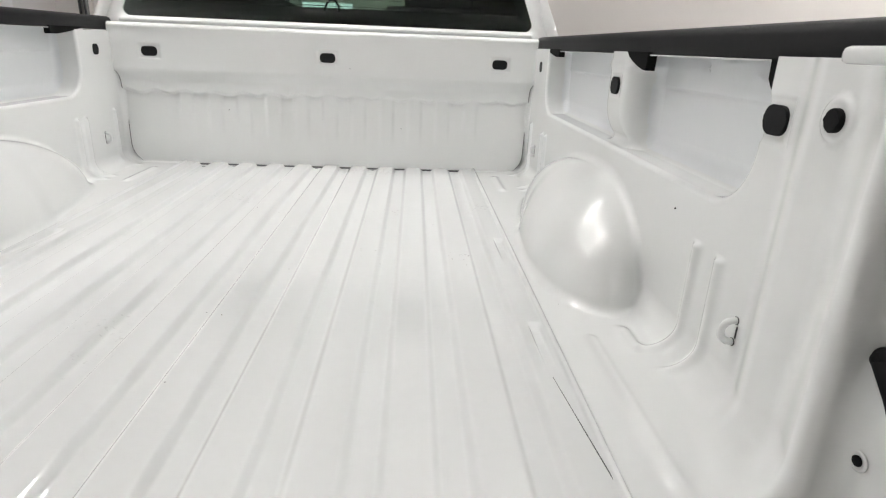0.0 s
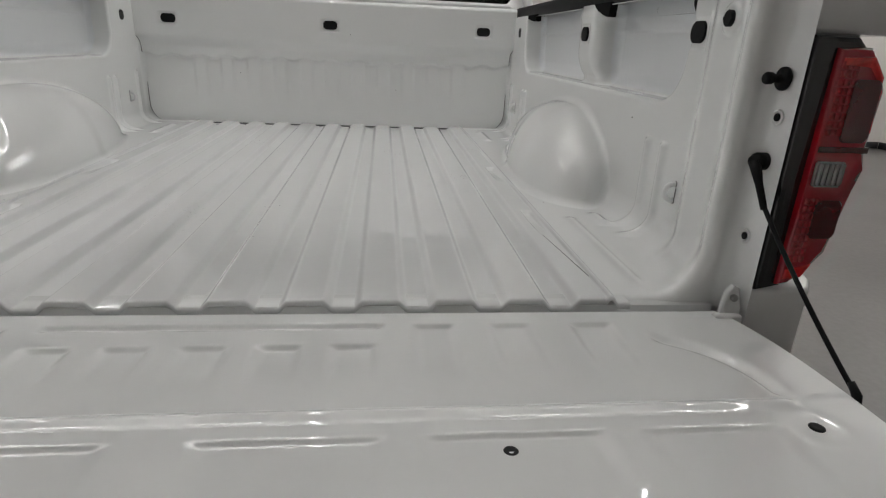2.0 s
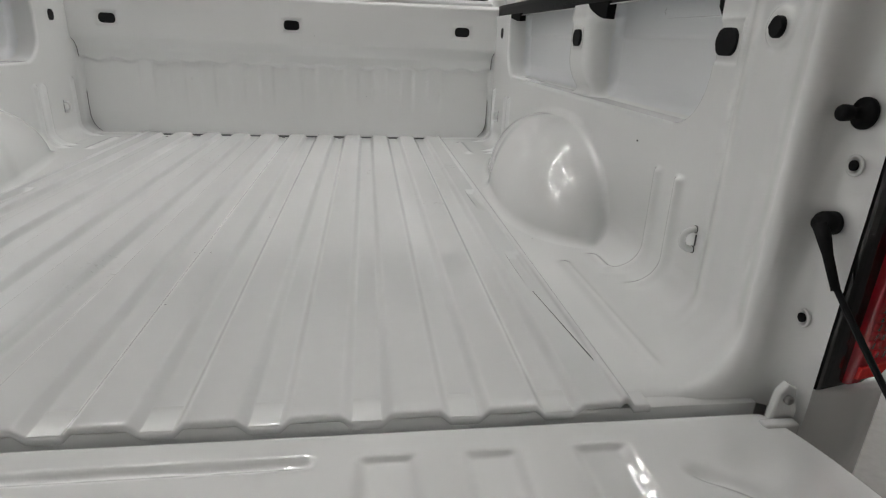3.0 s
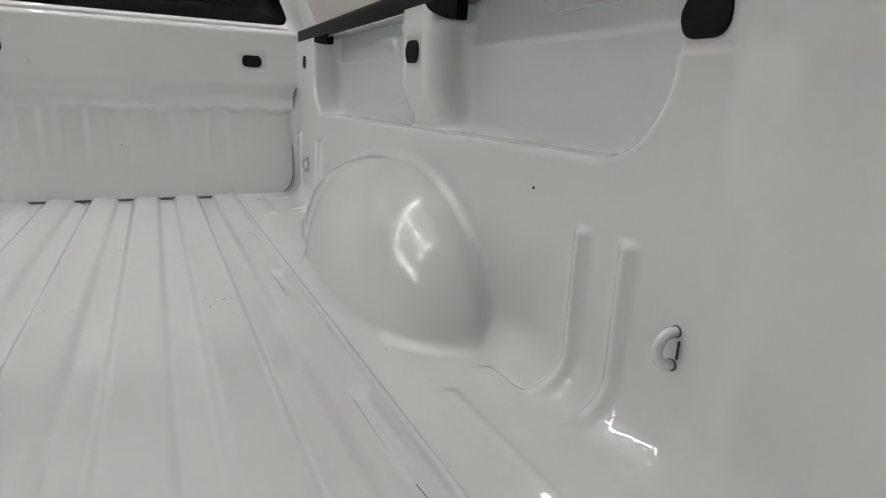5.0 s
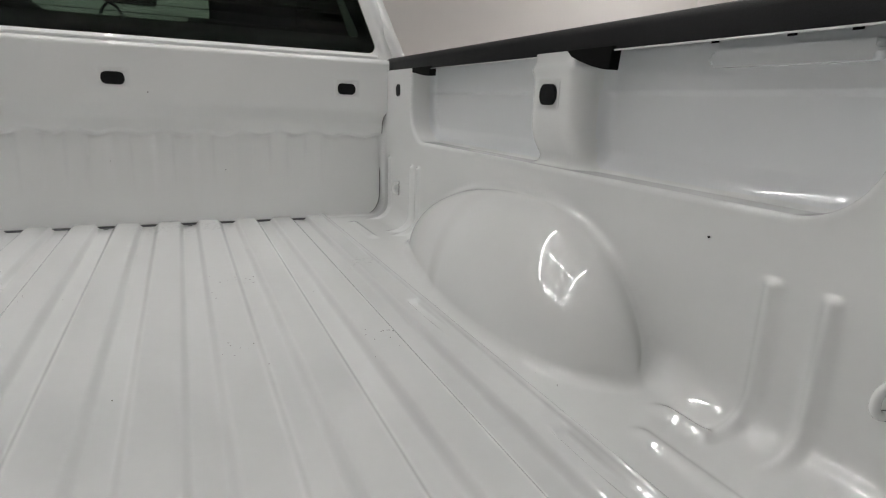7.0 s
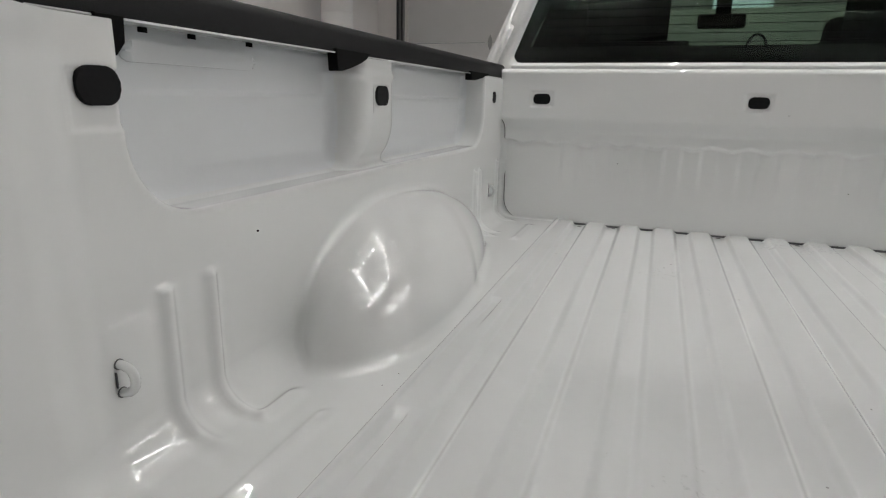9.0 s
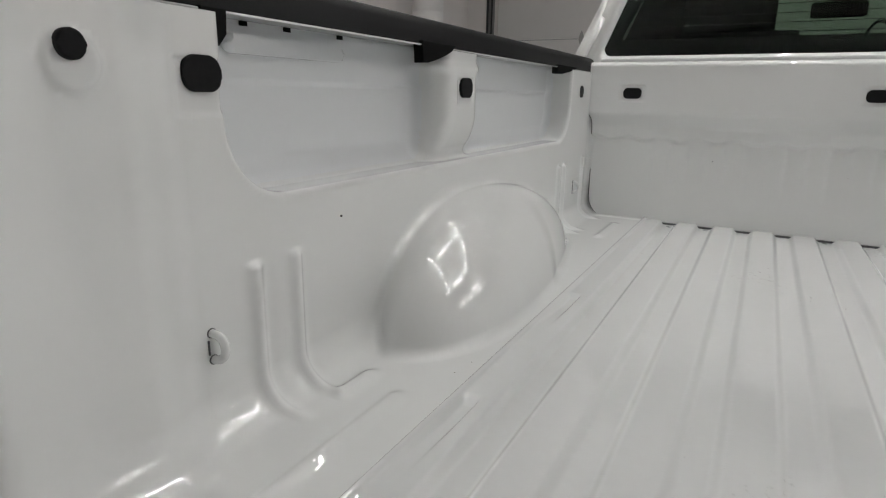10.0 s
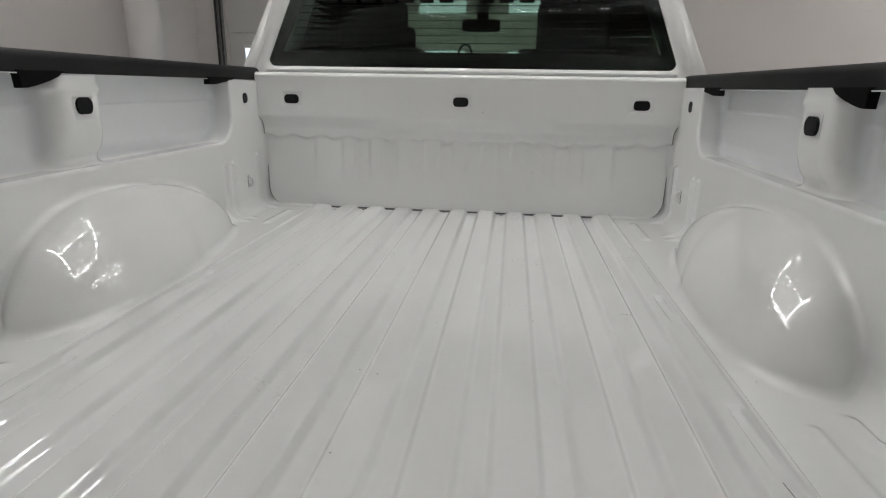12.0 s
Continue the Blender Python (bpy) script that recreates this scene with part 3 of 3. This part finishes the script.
    part("cable_ferrule", sweep([c0, c0 + (p0 - c0) * 0.45, c0 + (p0 - c0) * 0.52, p0 + (p0 - c0) * 0.12], [0.0095, 0.0064, 0.0058, 0.0050], 10), PLUG, cable)
    part("cable_end", sweep([c1 - d * 0.07, c1 - d * 0.02, c1 + Vector((-s * 0.004, 0, -0.004))], [0.0045, 0.0062, 0.0062], 10), PLUG, cable)

# load floor: one ribbed sheet with a turned-down rear edge
xs = np.linspace(-0.652, 0.652, 653)
ph = np.abs((xs / PITCH + 0.5) % 1.0 - 0.5) * PITCH
ridge = 1 - step(0.0265, 0.044, ph)
ridge = np.where(np.abs(xs) > 5.5 * PITCH, 0.0, ridge)
zprof = FLOOR - 0.013 * (1 - ridge)
zprof = zprof + 0.006 * step(0.611, 0.617, np.abs(xs)) - 0.004 * step(0.624, 0.629, np.abs(xs))
zprof = np.where(np.abs(xs) > 0.60, np.maximum(zprof, FLOOR - 0.0082), zprof)
ys = [0.012, 0.0105, 0.006, 0.0015, 0.0, 0.0, 0.0015, 0.006, 0.012]
dz = [-0.0105, -0.0105, -0.0105, -0.0105, -0.009, -0.0035, -0.001, -0.0002, 0.0]
long_y = np.linspace(0.03, BED + 0.004, 260)
rows = [np.stack([xs, np.full_like(xs, y), zprof + d], -1) for y, d in zip(ys, dz)]
for y in long_y:
    z = zprof.copy()
    for y0 in (0.52, 1.04):
        along = float((1 - step(y0 - 0.010, y0 + 0.006, np.float64(y))) * step(y0 - 0.22, y0 - 0.04, np.float64(y)))
        z = z - 0.008 * along * step(0.582, 0.590, np.abs(xs)) * (1 - step(0.604, 0.612, np.abs(xs)))
    rows.append(np.stack([xs, np.full_like(xs, y), z], -1))
floor_sheet = part("bed_floor", grid_mesh("bed_floor", np.array(rows), PAINT_FLOOR, flip=True), PAINT_FLOOR, truck, "glossy white ribbed steel load floor with faint smudges")
part("seam_line", sweep([((0.590 + 0.0044 * k), 0.33 - 0.045 * k, FLOOR + 0.0001) for k in range(8)], [0.0005 + 0.0001 * k for k in range(8)], 6), GAP_SHADE, floor_sheet)
part("rear_sill", block((-0.80, 0.003, 0.70), (0.80, 0.05, FLOOR - 0.0125), 0.001, 1), PAINT, truck)
for dx_, dy_ in ((-0.53, 1.955), (-0.41, 1.975), (-0.06, 1.975), (0.18, 1.975)):
    part("drain_hole", prism(oval(dx_, dy_, 0.007, 0.004, 0.0038), FLOOR - 0.0135, FLOOR - 0.0125, lambda u, v, w: (u, v, w)), VOID, floor_sheet)

# front panel of the bed
zs = np.linspace(FLOOR - 0.012, 1.428, 190)
us = np.linspace(-1, 1, 361)
half = 0.830 + 0.010 * np.clip((zs - 0.92) / 0.31, 0, 1) + 0.016 * step(1.225, 1.262, zs) - 0.075 * (1 - np.sqrt(np.clip(1 - np.clip((FLOOR + 0.065 - zs) / 0.077, 0, 1) ** 2, 0, 1)))
U, Z = np.meshgrid(us, zs, indexing="ij")
X = U * half[None, :]
flute = 1 - step(0.020, 0.036, np.abs((X / PITCH + 0.5) % 1.0 - 0.5) * PITCH)
flute = flute * (np.abs(X) < 5.5 * PITCH)
top_edge = 1.168 + 0.010 * flute
Yp = 1.972 + 0.0235 * (1 - step(1.200, 1.258, Z)) + 0.013 * (1 - 0.45 * flute) * (1 - step(1.158, 1.174, Z - 0.006 * np.cos(2 * math.pi * X / PITCH))) * step(0.94, 1.12, Z)
for hx in (-0.703, 0.0, 0.703):
    seat = np.maximum(np.abs(X - hx) - 0.034, np.abs(Z - 1.322) - 0.021)
    Yp = Yp + 0.003 * (1 - step(0.002, 0.010, seat))
Yp = Yp + 0.020 * (1 - np.sqrt(np.clip(1 - np.clip((Z - 1.410) / 0.0181, 0, 1) ** 2, 0, 1)))
panel_u, panel_z, panel_y = us, zs, Yp
P = np.stack([X, Yp, Z], -1)
front = part("front_panel", grid_mesh("front_panel", P, PAINT, flip=False), PAINT, truck, "white fluted front panel of the load bed")
part("top_ledge", block((-0.856, 1.990, 1.40), (0.856, 2.040, 1.4275), 0.003), PAINT, front)
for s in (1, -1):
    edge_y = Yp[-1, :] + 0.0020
    # strip just behind the panel edge, coloured as the shade in the gap
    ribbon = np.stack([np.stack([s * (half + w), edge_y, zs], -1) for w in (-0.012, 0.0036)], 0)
    part("panel_seam", grid_mesh("panel_seam", ribbon, GAP_SHADE, flip=s < 0), GAP_SHADE, front)
part("panel_seam", block((-0.76, 1.988, FLOOR - 0.0125), (0.76, 1.996, FLOOR - 0.0065)), GAP_SHADE, front)
for hx in (-0.703, 0.0, 0.703):
    part("plug", prism(oval(hx, 1.322, 0.031, 0.0185, 0.015), 1.9715, 1.978, lambda u, v, w: (u, w, v), 0.002), PLUG, front, "black oval rubber plug")

# tailgate, lying open
gate = thing("tailgate", (0, 0, 0), "", "")
gate.parent = truck
tagged(gate, "open white tailgate with pressed ribs and a black top edge")
GY0, GY1, GZ = -0.012, -0.515, 0.868


def gate_half(y):
    return 0.770 + 0.062 * np.sqrt(np.clip(1 - np.clip((y + 0.28) / 0.27, 0, 1) ** 2, 0, 1))


us = np.linspace(-1, 1, 541)
us = np.sign(us) * (1 - (1 - np.abs(us)) ** 1.5)
ys = np.linspace(GY0, GY1, 190)
U, Y = np.meshgrid(us, ys, indexing="ij")
X = U * gate_half(Y)
Z = np.full_like(X, GZ)


def pad(x0, x1, y0, y1, soft=0.009, fade=0.10, top=0.006):
    return step(x0 - soft, x0 + soft, X) * (1 - step(x1 - soft, x1 + soft, X)) * step(y1, y1 + fade, Y) * (1 - step(y0 - top, y0 + top * 0.6, Y))


for cx in (0.317, 0.433, 0.560):
    for s in (1, -1):
        Z = Z - 0.0065 * pad(s * cx - 0.029, s * cx + 0.029, -0.060, -0.225)
for cx in (-0.2, -0.1, 0.0, 0.1, 0.2):
    Z = Z - 0.0065 * pad(cx - 0.028, cx + 0.028, -0.118, -0.225)
Z = Z - 0.0065 * pad(-0.235, 0.235, -0.056, -0.076, 0.008, 0.014)
for s in (1, -1):
    for a, b in ((0.045, 0.235), (0.287, 0.484), (0.537, 0.694)):
        a, b = sorted((s * a, s * b))
        Z = Z - 0.0042 * pad(a, b, -0.318, -0.435, 0.013, 0.11, 0.005)
    bow = np.hypot(s * X - 0.59, Y + 0.255)
    Z = Z - 0.008 * np.exp(-((bow - 0.155) / 0.011) ** 2) * step(0.63, 0.66, s * X) * step(-0.27, -0.24, Y)
    Z = Z - 0.0006 * np.exp(-((np.hypot(s * X - 0.742, Y + 0.325) - 0.03) / 0.009) ** 2)
Z = Z + 0.005 * pad(-0.745, 0.745, -0.270, -0.294, 0.012, 0.020)
Z = Z - 0.008 * np.exp(-((Y + 0.456) / 0.0035) ** 2)
Z = Z + 0.006 * (1 - step(-0.480, -0.462, Y))
edge = np.clip((np.abs(U) * gate_half(Y) - gate_half(Y) + 0.0015) / 0.0015, 0, 1)
Z = Z - 0.001 * edge ** 2
end = np.clip((Y - GY0 + 0.014) / 0.014, 0, 1)
Z = Z - 0.014 * (1 - np.sqrt(np.clip(1 - end ** 2, 0, 1)))
part("inner_panel", grid_mesh("gate_panel", np.stack([X, Y, Z], -1), PAINT, flip=True), PAINT, gate, "glossy white pressed tailgate inner panel")
outline = [(s * float(gate_half(y)) * 0.999, y) for s, seq in ((1, np.linspace(GY0 - 0.003, GY1, 16)), (-1, np.linspace(GY1, GY0 - 0.003, 16))) for y in seq]
part("outer_shell", prism(outline, 0.800, 0.8600, lambda u, v, w: (u, v, w), 0.003), PAINT, gate)
capp = [(-0.508, 0.877), (-0.520, 0.880), (-0.556, 0.872), (-0.566, 0.860), (-0.566, 0.815), (-0.556, 0.802), (-0.508, 0.800)]
part("edge_cap", prism(capp, -0.834, 0.834, lambda u, v, w: (w, u, v), 0.004), RAIL, gate, "black textured plastic tailgate edge cap")
part("edge_groove", block((-0.82, -0.5665, 0.840), (0.82, -0.5655, 0.843)), VOID, gate)
for gx, gy in ((0.376, -0.342), (0.186, -0.392), (0.739, -0.325), (-0.376, -0.342), (-0.186, -0.392), (-0.739, -0.325)):
    part("grommet", lathe([(0.009, -0.004), (0.009, 0.0012), (0.007, 0.0022), (0.003, 0.0016)], lambda a, b, w, gx=gx, gy=gy: (gx + a, gy + b, (0.868 if abs(gx) > 0.7 else 0.8625) + w), 16), PLUG, gate, "small black rubber grommet")

# cab
cab = thing("cab", (0, 0, 0), "", "")
cab.parent = truck
tagged(cab, "white pickup cab with a dark tinted rear window")
by = lambda u, v, w: (u, w, v)


def slope(z):
    return 2.10 + 0.22 * max(0.0, z - 1.45)


def lean(lo, hi):
    return lambda u, v, w: (u, slope(v) + w, v)


def trapezoid(w0, z0, w1, z1, r, n=5):
    """Rounded trapezoid of half-widths w0 at z0 and w1 at z1."""
    c = [(w1 - r, z1 - r, 0), (-w1 + r, z1 - r, 90), (-w0 + r, z0 + r, 180), (w0 - r, z0 + r, 270)]
    return [(a + r * math.cos(radians(k + 90 * i / n)), b + r * math.sin(radians(k + 90 * i / n))) for a, b, k in c for i in range(n + 1)]


WIN = trapezoid(0.850, 1.455, 0.735, 1.845, 0.03)
part("rear_wall", ring_frame(trapezoid(0.935, 1.36, 0.800, 1.90, 0.04), WIN, 0.0, 0.05, lean(0, 0)), PAINT, cab, "white rear wall round the window")
part("rear_lower_wall", block((-0.95, 2.085, 0.55), (0.95, 2.13, 1.40), 0.01), PAINT, cab)
part("window_ledge", block((-0.845, 2.060, 1.428), (0.845, 2.098, 1.446), 0.005), PAINT, cab)
rear_glass = part("rear_window", prism(trapezoid(0.858, 1.448, 0.742, 1.852, 0.03), 0.012, 0.018, lean(0, 0)), REAR_GLASS, cab, "dark tinted rear window with fine heater lines")
rear_glass.visible_shadow = False
part("window_band", ring_frame(WIN, trapezoid(0.79, 1.505, 0.68, 1.80, 0.02), 0.020, 0.022, lean(0, 0)), VOID, rear_glass)
for k in range(9):
    z = 1.525 + 0.030 * k
    part("heater_line", block((-0.76 + 0.25 * (z - 1.5), slope(z) + 0.009, z - 0.0010), (0.76 - 0.25 * (z - 1.5), slope(z) + 0.0115, z + 0.0010)), VOID, rear_glass)
for k in range(15):
    x = -0.585 + 0.083 * k
    if k != 7:
        part("decal_bar", block((x - 0.030, slope(1.75) + 0.001, 1.716), (x + 0.030, slope(1.75) + 0.0065, 1.786), 0.004, 1), VOID, rear_glass, "black decal bar on the glass")
for s in (1, -1):
    qo = [(2.10, 0.50), (2.10, 1.42), (2.20, 1.88), (3.75, 1.88), (4.35, 1.36), (4.35, 0.50)]

    def wide(z):
        return 0.985 if z < 1.40 else 0.985 - 0.40 * (z - 1.40)
    pl = lambda u, v, w, s=s: (s * (wide(v) - w), u, v)
    wall_ = part("cab_side", prism(qo, 0.0, 0.05, pl, 0.0), PAINT, cab)
    part("side_window", prism([(2.28, 1.46), (2.36, 1.80), (3.05, 1.80), (3.05, 1.46)], -0.004, 0.0, pl), LAMP_BLACK, wall_, "dark side window")
    part("side_window", prism([(3.15, 1.46), (3.15, 1.80), (3.72, 1.80), (4.10, 1.46)], -0.004, 0.0, pl), LAMP_BLACK, wall_, "dark side window")
    part("mirror_head", block((min(s * 1.02, s * 1.22), 4.0, 1.36), (max(s * 1.02, s * 1.22), 4.09, 1.62), 0.025, 3), LAMP_BLACK, wall_, "black door mirror")
    part("mirror_arm", sweep([(s * 0.96, 4.05, 1.42), (s * 1.05, 4.05, 1.44)], 0.02, 8), LAMP_BLACK, wall_)
part("roof", block((-0.80, 2.16, 1.855), (0.80, 3.76, 1.905), 0.02, 3), PAINT, cab)
part("bulkhead", block((-0.93, 4.30, 0.50), (0.93, 4.36, 1.34), 0.01), VOID, cab)
part("dashboard", block((-0.92, 3.95, 0.95), (0.92, 4.29, 1.33), 0.04, 3), CLOTH, cab)
part("cab_floor", block((-0.93, 2.14, 0.50), (0.93, 4.30, 0.56)), VOID, cab)
shield = part("windshield", prism([(-0.90, 4.36), (0.90, 4.36), (0.74, 3.76), (-0.74, 3.76)], 0.0, 0.006, lambda u, v, w: (u, v, 1.35 + (4.36 - v) * 0.86 + w)), SHIELD_GLASS, cab, "clear green-tinted windshield")
shield.visible_shadow = False
bench = part("rear_bench", block((-0.86, 2.22, 0.75), (0.86, 2.50, 1.525), 0.04, 3), CLOTH, cab, "black cloth rear bench")
for s in (1, -1):
    part("headrest", block((min(s * 0.30, s * 0.62), 2.36, 1.52), (max(s * 0.30, s * 0.62), 2.50, 1.76), 0.04, 3), CLOTH, bench)
    part("headrest_base", block((min(s * 0.22, s * 0.64), 2.30, 1.515), (max(s * 0.22, s * 0.64), 2.50, 1.548), 0.012, 2), CLOTH, bench)
    seat_ = part("front_seat", block((min(s * 0.24, s * 0.80), 3.02, 0.75), (max(s * 0.24, s * 0.80), 3.22, 1.48), 0.06, 3), CLOTH, cab, "black cloth front seat")
    part("front_headrest", block((min(s * 0.38, s * 0.66), 3.08, 1.50), (max(s * 0.38, s * 0.66), 3.20, 1.72), 0.05, 3), CLOTH, seat_)
for s in (1, -1):
    part("pillar_trim", block((min(s * 0.60, s * 0.925), 2.56, 1.20), (max(s * 0.60, s * 0.925), 2.64, 1.854), 0.02, 2), CLOTH, cab)
tether = [(-0.006 + 0.032 * math.cos(a), 2.20, 1.500 + 0.055 * math.sin(a)) for a in np.linspace(0, math.pi, 12)]
part("tether_loop", sweep(tether, 0.005, 8), VOID, bench)
inside_mirror = part("inside_mirror", block((-0.155, 3.64, 1.735), (0.10, 3.67, 1.815), 0.02, 3), VOID, cab, "black inside mirror")
part("mirror_stem", block((-0.06, 3.67, 1.75), (0.02, 3.73, 1.90), 0.01), VOID, inside_mirror)

# bonnet, underbody and wheels that carry the truck
part("bonnet", block((-0.93, 4.37, 0.62), (0.93, 5.55, 1.33), 0.06, 4), PAINT, truck, "white bonnet and front wings")
part("front_bumper", block((-0.96, 5.50, 0.42), (0.96, 5.72, 0.72), 0.04, 3), LAMP_BLACK, truck)
part("chassis", block((-0.55, -0.02, 0.45), (0.55, 5.5, 0.66), 0.03, 2), LAMP_BLACK, truck)
part("bed_underside", block((-0.82, 0.055, 0.665), (0.82, 2.02, 0.80)), PRIMER, truck)
part("rear_bumper", block((-0.93, -0.13, 0.46), (0.93, 0.03, 0.66), 0.03, 3), LAMP_BLACK, truck, "dark rear bumper")
for s in (1, -1):
    for wy in (1.02, 4.72):
        wheel = part("wheel", lathe([(0.25, 0.70), (0.36, 0.705), (0.395, 0.725), (0.40, 0.76), (0.40, 0.90), (0.395, 0.935), (0.36, 0.955), (0.26, 0.96)], lambda a, b, w, s=s, wy=wy: (s * w, wy + a, 0.40 + b), 40), TYRE, truck, "black tyre on a steel rim")
        part("rim", lathe([(0.252, 0.72), (0.258, 0.95), (0.22, 0.955), (0.20, 0.925), (0.07, 0.925), (0.06, 0.95), (0.02, 0.955)], lambda a, b, w, s=s, wy=wy: (s * w, wy + a, 0.40 + b), 32), STEEL, wheel)

for x0, z0 in ((-0.03, 1.075), (0.30, 1.045), (-0.42, 1.10), (0.09, 1.285)):
    y0 = float(panel_y[np.argmin(np.abs(panel_u - x0 / 0.82)), np.argmin(np.abs(panel_z - z0))])
    part("paint_speck", prism(oval(x0, z0, 0.0016, 0.0016, 0.0015, 2), y0 - 0.0008, y0 + 0.004, lambda u, v, w: (u, w, v)), VOID, front)
for s in (1, -1):
    part("paint_speck", prism(oval(0.545, 1.115, 0.0016, 0.0016, 0.0015, 2), 0.8480, 0.853, lambda u, v, w, s=s: (s * w, u, v)), VOID, beds[0 if s > 0 else 1])

# specks of dirt left on the load floor
DIRT = material("dry_dirt", (0.10, 0.09, 0.08), rough=0.9, grain=0.3)
chips = []
for k in range(3):
    rim_ = [(math.cos(a) * (1 + 0.35 * math.sin(2.3 * a + k)), math.sin(a) * (0.6 + 0.2 * math.cos(3 * a + k))) for a in np.linspace(0, 2 * math.pi, 9)[:-1]]
    bm = prism(rim_, -0.3, 0.5, lambda u, v, w: (u, v, w))
    chip = bpy.data.meshes.new("dirt_speck")
    bmesh.ops.recalc_face_normals(bm, faces=bm.faces[:])
    bm.to_mesh(chip)
    bm.free()
    chip.materials.append(DIRT)
    chips.append(chip)
rng = random.Random(7)
for cx, cy, count, wide_, size in ((0.255, 1.294, 9, 0.045, 0.0013), (0.307, 1.322, 5, 0.02, 0.0016), (0.475, 0.887, 10, 0.03, 0.0011), (0.500, 0.892, 2, 0.006, 0.0018), (0.243, 0.898, 8, 0.04, 0.0010),
                                   (-0.128, 1.282, 5, 0.04, 0.0013), (-0.235, 1.46, 3, 0.03, 0.0014), (-0.01, 0.539, 1, 0.001, 0.0014), (0.06, 0.817, 1, 0.001, 0.0013), (0.662, 0.657, 7, 0.03, 0.0010), (-0.66, 0.62, 5, 0.03, 0.0011)):
    for k in range(count):
        px_, py_ = cx + rng.gauss(0, wide_ * 0.6), cy + rng.gauss(0, wide_)
        if abs(px_) > 0.70:
            continue
        pz_ = float(np.interp(px_, xs, zprof)) if abs(px_) < 0.64 else FLOOR - 0.007
        speck = part("dirt_speck", chips[k % 3], DIRT, floor_sheet)
        speck.location = (px_, py_, pz_)
        speck.rotation_euler = (0, 0, rng.uniform(0, 6.28))
        grow = size * rng.uniform(0.5, 1.3)
        speck.scale = (grow, grow, 0.0006)
